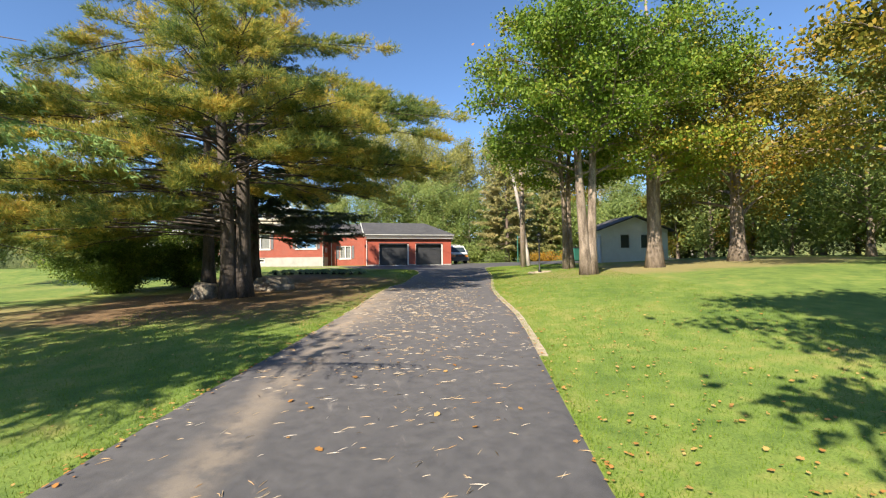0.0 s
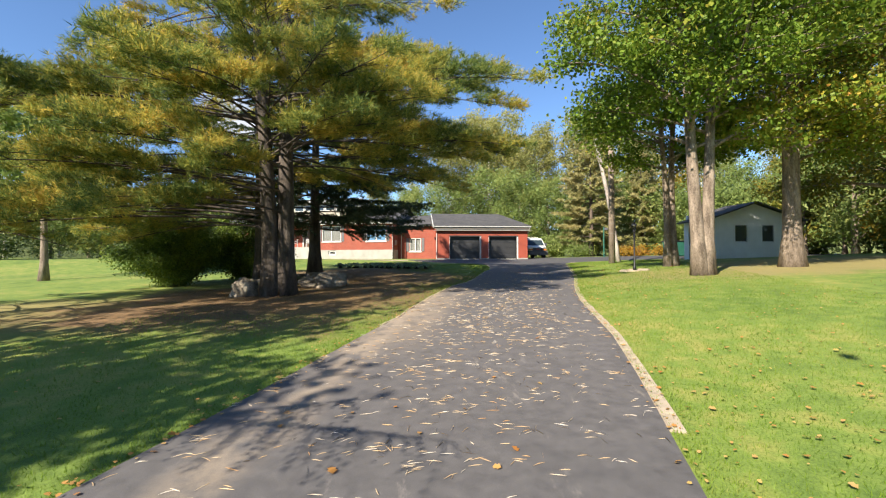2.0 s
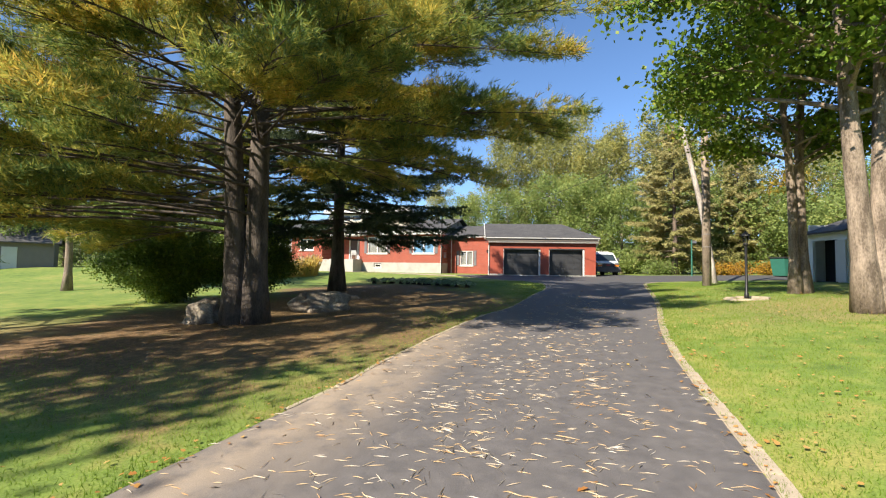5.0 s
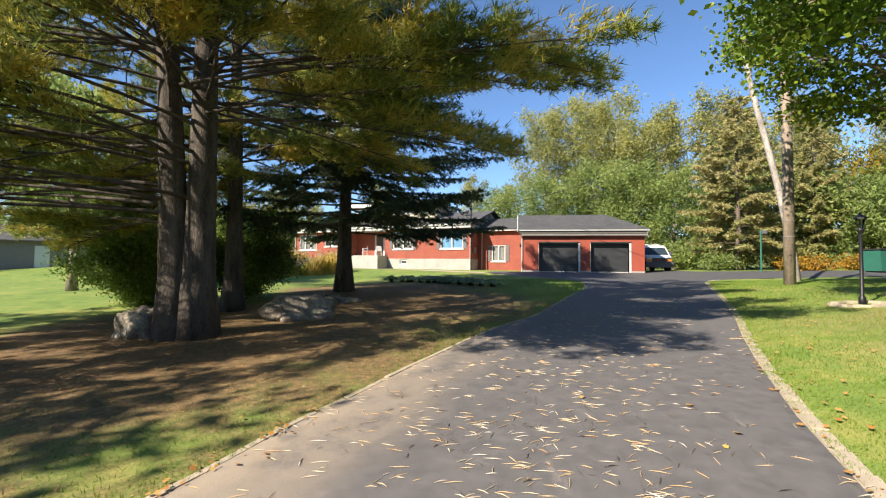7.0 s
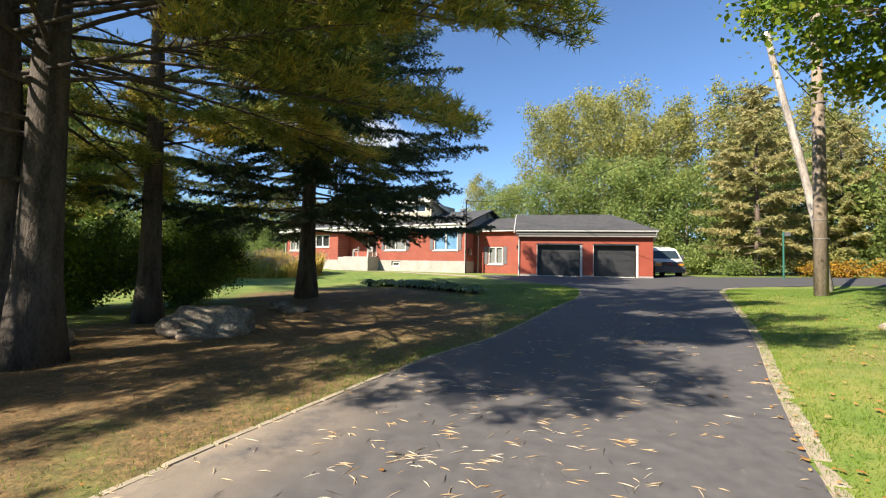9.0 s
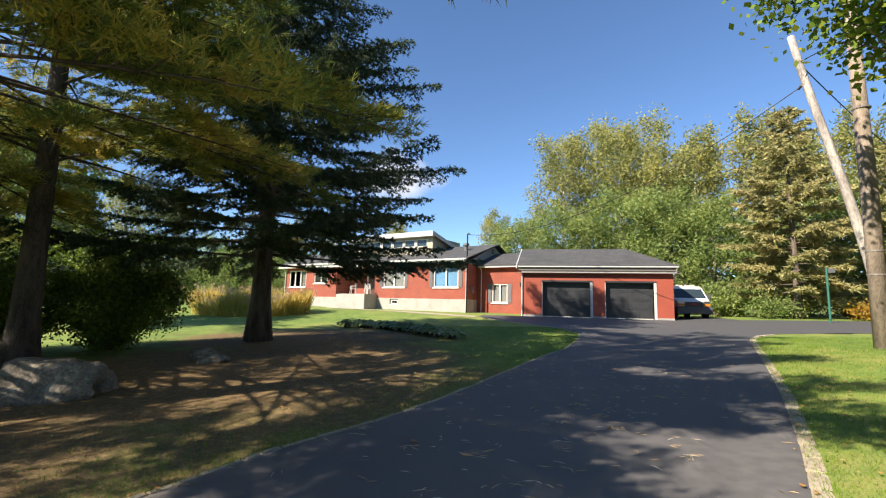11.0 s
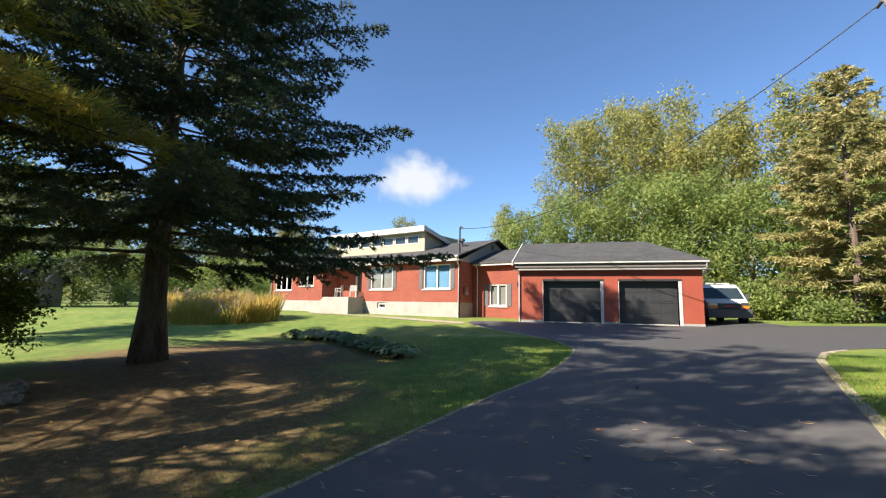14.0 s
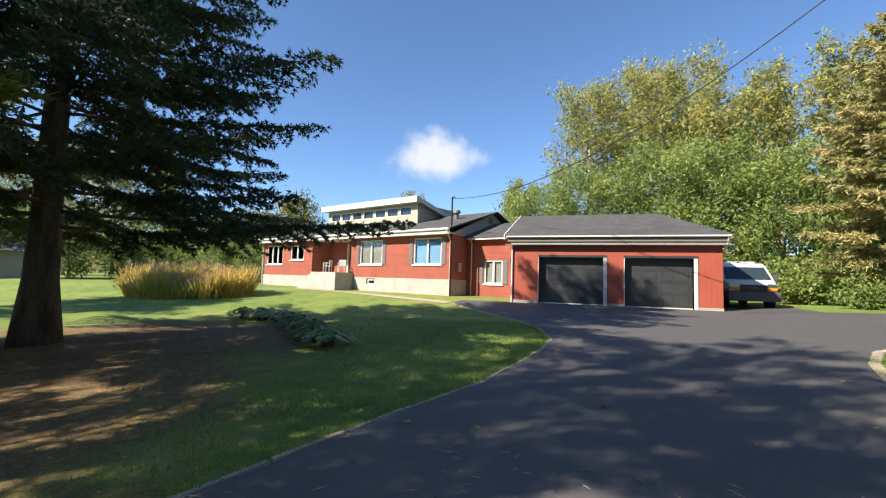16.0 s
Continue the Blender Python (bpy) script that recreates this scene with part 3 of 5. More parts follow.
for a in (-10.47, -8.82):
    part("door_frame", MB().box(a, a + 0.12, 1.46, 1.62, 3.1 - Z0, 5.18 - Z0), M["white"], door)
part("wall_lamp", MB().tube([(-8.0, -0.12, 4.75 - Z0), (-8.0, -0.12, 4.95 - Z0)], [0.05, 0.07], 8).box(-8.03, -7.97, -0.12, -0.004, 4.9 - Z0, 4.95 - Z0), M["black_metal"], house)
# soffit, fascia, gutter
part("soffit", MB().box(L - 0.45, 0.3, -0.5, 0.0, Ze, Ze + 0.05).box(PORCH[0], PORCH[1], 0.0, 1.5, Ze, Ze + 0.05), M["white"], house)
part("fascia", MB().box(L - 0.45, 0.3, -0.54, -0.5, Ze - 0.03, Ze + 0.26), M["white"], house, "white fascia board")
part("gutter", MB().box(L - 0.45, 0.32, -0.66, -0.54, Ze + 0.17, Ze + 0.29), M["white"], house, bevel=0.02)
part("downspout", MB().tube([(0.2, -0.6, Ze + 0.17), (0.2, -0.55, Ze), (0.07, -0.08, Ze - 0.35), (0.07, -0.08, 0.1)], [0.04] * 4, 8), M["white"], house)
part("downspout", MB().tube([(L, -0.6, Ze + 0.17), (L, -0.1, Ze - 0.4), (L, -0.1, 0.1)], [0.04] * 3, 8), M["white"], house)
# gable roof
slope = (Zr - (Ze + 0.28)) / (4.35 + 0.62)


def roof_slab(parent, pts, thick, material, name="roof", label=""):
    """A roof plane from four or three corners with thickness."""
    n = len(pts)
    a = [Vector(p) for p in pts]
    dn = Vector((0, 0, -thick))
    m2 = MB().add(a + [p + dn for p in a], [tuple(range(n)), tuple(range(2 * n - 1, n - 1, -1))] + [(i, i + n, (i + 1) % n + n, (i + 1) % n) for i in range(n)])
    return part(name, m2, material, parent, label)


roof_slab(house, [(L - 0.5, -0.62, Ze + 0.29), (0.4, -0.62, Ze + 0.29), (0.4, 4.35, Zr), (L - 0.5, 4.35, Zr)], 0.09, M["shingle"], label="grey asphalt shingle roof")
roof_slab(house, [(0.4, 4.352, Zr), (0.4, 9.2, Ze + 0.29), (L - 0.5, 9.2, Ze + 0.29), (L - 0.5, 4.352, Zr)], 0.09, M["shingle"])
part("gable", MB().add([(-0.15, 0, Ze), (-0.15, D, Ze), (-0.15, 4.35, Zr - 0.12), (0.0, 0, Ze), (0.0, D, Ze), (0.0, 4.35, Zr - 0.12)], [(0, 1, 2), (3, 5, 4), (0, 3, 4, 1), (1, 4, 5, 2), (2, 5, 3, 0)]), M["gable_grey"], house, "grey gable siding")
part("gable", MB().add([(L, 0, Ze), (L, D, Ze), (L, 4.35, Zr - 0.12), (L + 0.15, 0, Ze), (L + 0.15, D, Ze), (L + 0.15, 4.35, Zr - 0.12)], [(0, 1, 2), (3, 5, 4), (0, 3, 4, 1), (1, 4, 5, 2), (2, 5, 3, 0)]), M["gable_grey"], house)
part("attic_vent", MB().box(0.004, 0.03, 3.95, 4.35, Zr - 0.75, Zr - 0.4), M["grey_trim"], house)
# raised clerestory on the roof
CL = (-13.2, -4.05, 1.75, 6.0)
zc0, zc1 = 6.2 - Z0, 7.7 - Z0
cw = [(CL[1] - 0.5 - 1.06 - i * 1.2, CL[1] - 0.5 - i * 1.2, 6.92 - Z0, 7.52 - Z0) for i in range(7)]
mb = MB()
wall_with_holes(mb, CL[0], CL[1], zc0, zc1, CL[2], CL[2] + 0.15, cw)
mb.box(CL[1] - 0.12, CL[1], CL[2] + 0.15, CL[3], zc0, zc1).box(CL[0], CL[0] + 0.12, CL[2] + 0.15, CL[3], zc0, zc1)
clere = part("clerestory", mb, M["beige"], house, "beige clerestory with a row of small windows")
for h in cw:
    w = part("window", MB().box(h[0], h[1], CL[2] + 0.2, CL[2] + 0.22, h[2], h[3]), M["dark"], clere)
    part("pane", MB().box(h[0] + 0.03, h[1] - 0.03, CL[2] + 0.05, CL[2] + 0.06, h[2] + 0.03, h[3] - 0.03), M["windscreen"], w)
    part("window_frame", MB().box(h[0], h[1], CL[2] - 0.02, CL[2] + 0.045, h[3] - 0.06, h[3]).box(h[0], h[1], CL[2] - 0.02, CL[2] + 0.045, h[2], h[2] + 0.06).box(h[0], h[0] + 0.06, CL[2] - 0.02, CL[2] + 0.045, h[2] + 0.06, h[3] - 0.06).box(h[1] - 0.06, h[1], CL[2] - 0.02, CL[2] + 0.045, h[2] + 0.06, h[3] - 0.06), M["white"], w)
roof_slab(clere, [(CL[0] - 0.3, CL[2] - 0.45, zc1 + 0.35), (CL[1] + 0.3, CL[2] - 0.45, zc1 + 0.35), (CL[1] + 0.3, CL[3], zc1 - 0.75), (CL[0] - 0.3, CL[3], zc1 - 0.75)], 0.1, M["shingle"])
part("fascia", MB().box(CL[0] - 0.32, CL[1] + 0.32, CL[2] - 0.5, CL[2] - 0.45, zc1 - 0.02, zc1 + 0.37), M["white"], clere)
part("soffit", MB().box(CL[0] - 0.3, CL[1] + 0.3, CL[2] - 0.45, CL[2] + 0.1, zc1, zc1 + 0.04), M["white"], clere)
roof_slab(clere, [(CL[1] + 0.3, CL[2] - 0.45, zc1 + 0.37), (CL[1] + 0.34, CL[2] - 0.45, zc1 + 0.37), (CL[1] + 0.34, CL[3], zc1 - 0.73), (CL[1] + 0.3, CL[3], zc1 - 0.73)], 0.3, M["white"], "fascia")
# service mast, roof vent
mast = part("service_mast", MB().tube([(0.12, -0.1, 0.0), (0.12, -0.1, 7.3 - Z0)], [0.05, 0.045], 8).tube([(0.12, -0.1, 7.3 - Z0), (0.2, -0.1, 7.38 - Z0), (0.32, -0.12, 7.3 - Z0)], [0.06, 0.07, 0.05], 8), M["black_metal"], house, "dark metal service mast with weather head")
part("meter_box", MB().box(0.034, 0.2, 0.55, 0.85, 1.5, 2.0), M["chrome"], house, bevel=0.015)
part("roof_vent", MB().tube([(-1.4, 2.4, Zr - 0.9), (-1.4, 2.4, Zr - 0.25)], [0.14, 0.14], 10).tube([(-1.4, 2.4, Zr - 0.25), (-1.4, 2.4, Zr - 0.08)], [0.26, 0.22], 12), M["grey_trim"], house)

# breezeway between the house and the garage
mb = MB()
CW = (1.24, 2.42, 2.62 - Z0, 3.94 - Z0)
wall_with_holes(mb, 0.03, 4.6, 0.1, 5.12 - Z0, 1.6, 1.8, [CW])
part("breezeway_wall", mb, M["brick"], house, "red brick link wall")
part("breezeway_base", MB().box(0.03, 4.6, 1.58, 1.82, -0.5, 0.1), M["concrete"], house)
window(house, *CW, True, v=1.6)
part("soffit", MB().box(0.3, 4.9, 1.25, 1.6, 5.12 - Z0, 5.17 - Z0), M["white"], house)
part("fascia", MB().box(0.3, 4.9, 1.2, 1.25, 5.08 - Z0, 5.26 - Z0), M["white"], house)
roof_slab(house, [(0.03, 1.15, 5.27 - Z0), (5.0, 1.15, 5.27 - Z0), (5.0, 4.6, 6.45 - Z0), (0.03, 4.6, 6.45 - Z0)], 0.08, M["shingle"])
part("downspout", MB().tube([(0.42, 1.3, 5.1 - Z0), (0.42, 1.5, 4.9 - Z0), (0.42, 1.5, 0.15)], [0.035] * 3, 8), M["white"], house)

# concrete porch, steps and what stands on it
porch = thing("porch_steps", "pale concrete porch with side steps", "porch", HOUSE)
part("porch_slab", MB().box(-10.6, -8.0, -1.5, 0.0, -0.4, 3.05 - Z0).box(-12.55, -8.35, 0.0, 1.5, -0.4, 3.05 - Z0), M["concrete"], porch)
for i in range(6):
    part("step", MB().box(-10.6 - 0.3 * (i + 1), -10.6 - 0.3 * i, -1.5, -0.04, -0.4, 3.05 - Z0 - 0.19 * (i + 1)), M["concrete"], porch, bevel=0.01)
part("landing", MB().box(-13.9, -12.4, -1.5, -0.04, -0.4, 0.16), M["concrete"], porch, bevel=0.015)
for i in range(3):
    part("landing_step", MB().box(-13.9 - 0.3 * (i + 1), -13.9 - 0.3 * i, -1.5, -0.04, -0.4, 0.12 - 0.05 * (i + 1)), M["concrete"], porch, bevel=0.01)


def garden_chair(m, name="garden_chair", label="white plastic garden chair on the porch"):
    ch = thing(name, label, "chair", m, "chairs on the porch")
    part("seat", MB().box(-0.24, 0.24, -0.24, 0.24, 0.4, 0.44), M["white"], ch, bevel=0.015)
    part("backrest", MB().box(-0.24, 0.24, 0.2, 0.24, 0.44, 0.85), M["white"], ch, bevel=0.015)
    for sx in (-0.21, 0.21):
        for sy in (-0.2, 0.2):
            part("leg", MB().tube([(sx * 1.1, sy * 1.1, 0), (sx, sy, 0.4)], [0.022, 0.025], 6), M["white"], ch)
        part("armrest", MB().box(sx - 0.03, sx + 0.03, -0.22, 0.22, 0.62, 0.65).box(sx - 0.02, sx + 0.02, -0.22, -0.18, 0.44, 0.62), M["white"], ch)
    return ch


garden_chair(HOUSE @ pose(-10.1, -0.5, 3.051 - Z0, 0, 0, -60))
garden_chair(HOUSE @ pose(-8.6, -0.5, 3.051 - Z0, 0, 0, 40))

# ---- double garage ----
garage = thing("garage", "red sided double garage with black sectional doors", "garage")
GY = 42.93
X0, X1, ZB, ZT = 3.38, 11.67, 1.6, 4.42
D1, D2 = (4.55, 7.26), (8.1, 10.66)
mb = MB()
wall_with_holes(mb, X0, X1, ZB, ZT, GY, GY + 0.3, [(D1[0], D1[1], ZB, 3.9), (D2[0], D2[1], ZB, 3.9)])
part("wall", mb, M["siding_red"], garage, "red vertical siding")
part("wall", MB().box(X0, X0 + 0.2, GY + 0.3, GY + 7.5, ZB, ZT), M["siding_red"], garage)
part("wall", MB().box(X1 - 0.2, X1, GY + 0.3, GY + 7.5, ZB, ZT), M["siding_red"], garage)
part("wall", MB().box(X0 + 0.2, X1 - 0.2, GY + 7.3, GY + 7.5, ZB, ZT), M["siding_red"], garage)
for a, b in ((X0 + 0.03, D1[0] - 0.02), (D1[1] + 0.16, D2[0] - 0.03), (D2[1] + 0.18, X1)):
    n = int((b - a) / 0.2)
    for i in range(n + 1):
        x = a + i * 0.2
        part("batten", MB().box(x, x + 0.022, GY - 0.006, GY - 0.001, 1.98, ZT), M["siding_red"], garage)
    part("footing", MB().box(a - 0.02, b + 0.01, GY - 0.03, GY - 0.001, 1.7, 1.96), M["concrete"], garage)
for d in (D1, D2):
    door = part("garage_door", MB().box(d[0], d[1], GY + 0.3, GY + 0.34, ZB, 3.9), M["black"], garage, "black sectional garage door")
    for r in range(4):
        for c in range(4):
            w = (d[1] - d[0] - 0.2) / 4
            x, z = d[0] + 0.1 + c * w, 1.92 + r * 0.49
            part("panel", MB().box(x + 0.05, x + w - 0.05, GY + 0.286, GY + 0.3, z + 0.06, z + 0.42), M["black"], door, bevel=0.006)
        part("section_joint", MB().box(d[0], d[1], GY + 0.292, GY + 0.299, 1.895 + r * 0.49, 1.91 + r * 0.49), M["dark"], door)
    part("door_jamb", MB().box(d[1], d[1] + 0.14, GY - 0.025, GY + 0.3, 1.86, 3.92), M["white"], door, "white door jamb")
    part("door_jamb", MB().box(d[0] - 0.03, d[0] - 0.001, GY - 0.02, GY + 0.3, 1.86, 3.92), M["white"], door)
    part("door_head", MB().box(d[0] - 0.03, d[1] + 0.14, GY - 0.03, GY + 0.3, 3.9, 4.0), M["black"], door)
    part("bottom_seal", MB().box(d[0], d[1], GY + 0.26, GY + 0.298, 1.85, 1.895), M["white"], door)
part("soffit", MB().box(X0 - 0.3, X1 + 0.35, GY - 0.28, GY, 4.42, 4.46), M["fascia_grey"], garage)
part("fascia", MB().box(X0 - 0.05, X1 + 0.15, GY - 0.2, GY - 0.16, 4.42, 4.6), M["white"], garage, "white fascia strip")
part("fascia", MB().box(X0 - 0.25, X1 + 0.2, GY - 0.28, GY - 0.201, 4.57, 4.76), M["fascia_grey"], garage)
part("gutter", MB().box(X0 - 0.25, X1 + 0.25, GY - 0.4, GY - 0.281, 4.74, 4.84), M["white"], garage, bevel=0.02)
part("downspout", MB().tube([(X1 + 0.15, GY - 0.34, 4.76), (X1 + 0.1, GY - 0.1, 4.35), (X1 + 0.06, GY + 0.1, 4.2)], [0.04] * 3, 8), M["white"], garage)
part("downspout", MB().tube([(X0 - 0.02, GY - 0.06, 4.4), (X0 - 0.02, GY - 0.06, 1.75)], [0.035] * 2, 8), M["white"], garage)
ry = GY + 3.75
roof_slab(garage, [(X0 - 0.3, GY - 0.38, 4.85), (X1 + 0.3, GY - 0.38, 4.85), (9.75, ry, 6.33), (X0 - 0.3, ry, 6.33)], 0.08, M["shingle"], label="grey shingle hip roof")
roof_slab(garage, [(X1 + 0.3, GY - 0.378, 4.85), (X1 + 0.3, GY + 7.9, 4.85), (9.752, ry, 6.33)], 0.08, M["shingle"])
roof_slab(garage, [(X1 + 0.298, GY + 7.9, 4.85), (X0 - 0.3, GY + 7.9, 4.85), (X0 - 0.3, ry + 0.002, 6.33), (9.75, ry + 0.002, 6.33)], 0.08, M["shingle"])
part("rake_board", MB().add([(X0 - 0.36, GY - 0.4, 4.87), (X0 - 0.31, GY - 0.4, 4.87), (X0 - 0.31, ry, 6.36), (X0 - 0.36, ry, 6.36), (X0 - 0.36, GY - 0.4, 4.66), (X0 - 0.31, GY - 0.4, 4.66), (X0 - 0.31, ry, 6.15), (X0 - 0.36, ry, 6.15)], [(0, 1, 2, 3), (7, 6, 5, 4), (0, 4, 5, 1), (1, 5, 6, 2), (2, 6, 7, 3), (3, 7, 4, 0)]), M["white"], garage)
part("gable", MB().add([(X0, GY, ZT), (X0, GY + 7.5, ZT), (X0, ry, 6.2), (X0 + 0.15, GY, ZT), (X0 + 0.15, GY + 7.5, ZT), (X0 + 0.15, ry, 6.2)], [(0, 1, 2), (3, 5, 4), (0, 3, 4, 1), (1, 4, 5, 2), (2, 5, 3, 0)]), M["siding_red"], garage)
part("wall_lamp", MB().tube([(X0 - 0.12, GY + 0.35, 3.6), (X0 - 0.12, GY + 0.35, 3.85)], [0.06, 0.08], 8), M["black_metal"], garage)

# ---- garden shed on the right ----
SZ = ground_z(23, 30.5)
shed = thing("shed", "dull white garden shed with a dark gable roof", "shed", pose(0, 0, SZ - 2.05, 0, 0, 0))
mb = MB()
SW = [(21.85, 22.65, 3.1, 4.15), (23.7, 24.5, 3.1, 4.15)]
wall_with_holes(mb, 20.15, 26.2, 1.9, 4.55, 30.3, 30.45, SW)
mb.add([(20.15, 30.3, 4.55), (26.2, 30.3, 4.55), (23.2, 30.3, 5.52), (20.15, 30.45, 4.55), (26.2, 30.45, 4.55), (23.2, 30.45, 5.52)], [(0, 1, 2), (3, 5, 4), (0, 3, 4, 1), (1, 4, 5, 2), (2, 5, 3, 0)])
part("wall", mb, M["shed_white"], shed)
mb = MB()
for b in ((20.15, 20.3, 30.45, 30.9, 1.9, 4.5), (20.15, 20.3, 32.5, 33.0, 1.9, 4.5), (26.05, 26.2, 30.45, 33.0, 1.9, 4.5), (20.15, 20.3, 30.9, 32.5, 4.1, 4.5), (20.3, 26.05, 32.85, 33.0, 1.9, 5.0)):
    part("wall", MB().box(*b), M["shed_white"], shed)
part("door", MB().box(20.05, 20.1, 30.3, 30.9, 2.0, 4.05), M["white"], shed, "open white shed door")
part("interior", MB().box(20.3, 26.0, 30.5, 32.8, 1.95, 2.0).box(21.0, 21.05, 30.5, 32.8, 2.0, 4.4), M["dark"], shed)
for h in SW:
    w = part("window", MB().box(h[0], h[1], 30.38, 30.4, h[2], h[3]), M["grey_trim"], shed)
    part("pane", MB().box(h[0] + 0.05, h[1] - 0.05, 30.34, 30.35, h[2] + 0.05, h[3] - 0.05), M["windscreen"], w)
    part("window_frame", MB().box(h[0] - 0.06, h[1] + 0.06, 30.27, 30.298, h[3], h[3] + 0.07).box(h[0] - 0.06, h[1] + 0.06, 30.27, 30.298, h[2] - 0.07, h[2]), M["shed_white"], w)
for i in range(12):
    part("siding_lap", MB().box(20.15, 26.2, 30.285, 30.299, 1.95 + i * 0.09, 1.96 + i * 0.09), M["shed_white"], shed)
for x0, x1, z0, z1 in ((19.75, 23.2, 4.5, 5.68), (23.2, 26.6, 5.68, 4.5)):
    roof_slab(shed, [(x0, 30.0, z0), (x1, 30.0, z1), (x1, 33.2, z1), (x0, 33.2, z0)], 0.09, M["shingle"])

# ---- grey outbuilding far across the lawn ----
barn = thing("outbuilding", "grey outbuilding with a white door behind a fence", "outbuilding", pose(-38.5, 42.0, ground_z(-38.5, 42) - 0.2, 0, 0, 42))
part("wall", MB().box(-4, 4, 0, 5, 0, 2.7), M["fascia_grey"], barn)
part("door", MB().box(0.6, 1.6, -0.06, -0.004, 0.1, 2.15), M["white"], barn)
roof_slab(barn, [(-4.5, -0.5, 2.6), (4.5, -0.5, 2.6), (4.5, 2.5, 4.1), (-4.5, 2.5, 4.1)], 0.1, M["shingle"])
roof_slab(barn, [(-4.5, 2.502, 4.1), (4.5, 2.502, 4.1), (4.5, 5.5, 2.6), (-4.5, 5.5, 2.6)], 0.1, M["shingle"])
part("gable", MB().add([(-4, 0, 2.7), (-4, 5, 2.7), (-4, 2.5, 4.0), (-3.9, 0, 2.7), (-3.9, 5, 2.7), (-3.9, 2.5, 4.0), ], [(0, 1, 2), (3, 5, 4), (0, 3, 4, 1), (1, 4, 5, 2), (2, 5, 3, 0)]), M["fascia_grey"], barn)
part("gable", MB().add([(3.9, 0, 2.7), (3.9, 5, 2.7), (3.9, 2.5, 4.0), (4, 0, 2.7), (4, 5, 2.7), (4, 2.5, 4.0), ], [(0, 1, 2), (3, 5, 4), (0, 3, 4, 1), (1, 4, 5, 2), (2, 5, 3, 0)]), M["fascia_grey"], barn)

# ---- trees ----
RNG = np.random.default_rng(7)


def unit(a):
    return a / np.maximum(np.linalg.norm(a, axis=-1, keepdims=True), 1e-9)


def needles(centres, dirs, count, length, width, spray, rng):
    """Tufts: `count` thin triangles fanning out from every centre about its direction."""
    c = np.repeat(centres, count, axis=0)
    d = np.repeat(dirs, count, axis=0)
    r = rng.normal(size=c.shape)
    n = unit(d + spray * r * 0.6)
    L = length * rng.uniform(0.6, 1.15, (len(c), 1))
    side = unit(np.cross(n, rng.normal(size=c.shape))) * width / 2
    c = c + rng.normal(size=c.shape) * length * 0.12
    return np.stack([c - side, c + side, c + n * L], axis=1).reshape(-1, 3)


def leaves(centres, size, rng, flat=0.5):
    """Loose rhombic leaves, lightly folded towards level."""
    n = unit(rng.normal(size=centres.shape) * np.array([1, 1, 1]) + np.array([0, 0, flat]))
    a = unit(np.cross(n, rng.normal(size=centres.shape)))
    b = np.cross(n, a)
    s = size * rng.uniform(0.6, 1.25, (len(centres), 1))
    return np.stack([centres - a * s * 0.6, centres - b * s * 0.42, centres + a * s * 0.6, centres + b * s * 0.42], axis=1).reshape(-1, 3)


def limb_curve(start, az, length, lift, droop, n=9, wav=0.0, rng=RNG):
    t = np.linspace(0, 1, n)
    d = np.array([math.cos(az), math.sin(az), 0])
    sidew = np.array([-d[1], d[0], 0])
    ph = rng.uniform(0, 6.28)
    return start + np.outer(t * length, d) + np.outer(wav * length * np.sin(t * 4 + ph) * t, sidew) + np.outer(length * (lift * t - droop * t ** 2), [0, 0, 1])


def stem_points(base, height, lean, n=12, bend=0.2, rng=RNG):
    t = np.linspace(0, 1, n)
    ph = rng.uniform(0, 6.28, 2)
    x = base[0] + lean[0] * t * height + bend * np.sin(t * 5 + ph[0]) * t
    y = base[1] + lean[1] * t * height + bend * np.sin(t * 4 + ph[1]) * t
    return np.stack([x, y, base[2] + t * height], axis=1)


def flare(radius, n, top=0.12, foot=1.5):
    return [radius * ((1 - t) * (1 - top) + top) * (1 + (foot - 1) * math.exp(-t * 26)) for t in np.linspace(0, 1, n)]


def clear_of_walk(v, per):
    """Leave out what would hang in the walker's way."""
    q = v.reshape(-1, per, 3)
    c = q.mean(axis=1)
    off = np.abs(c[:, 0] - (0.2 + 0.305 * c[:, 1]))
    keep = ~((off < 1.6) & (c[:, 1] < 25) & (c[:, 2] < ground_z(3, 12) + 4.3))
    return q[keep].reshape(-1, 3)


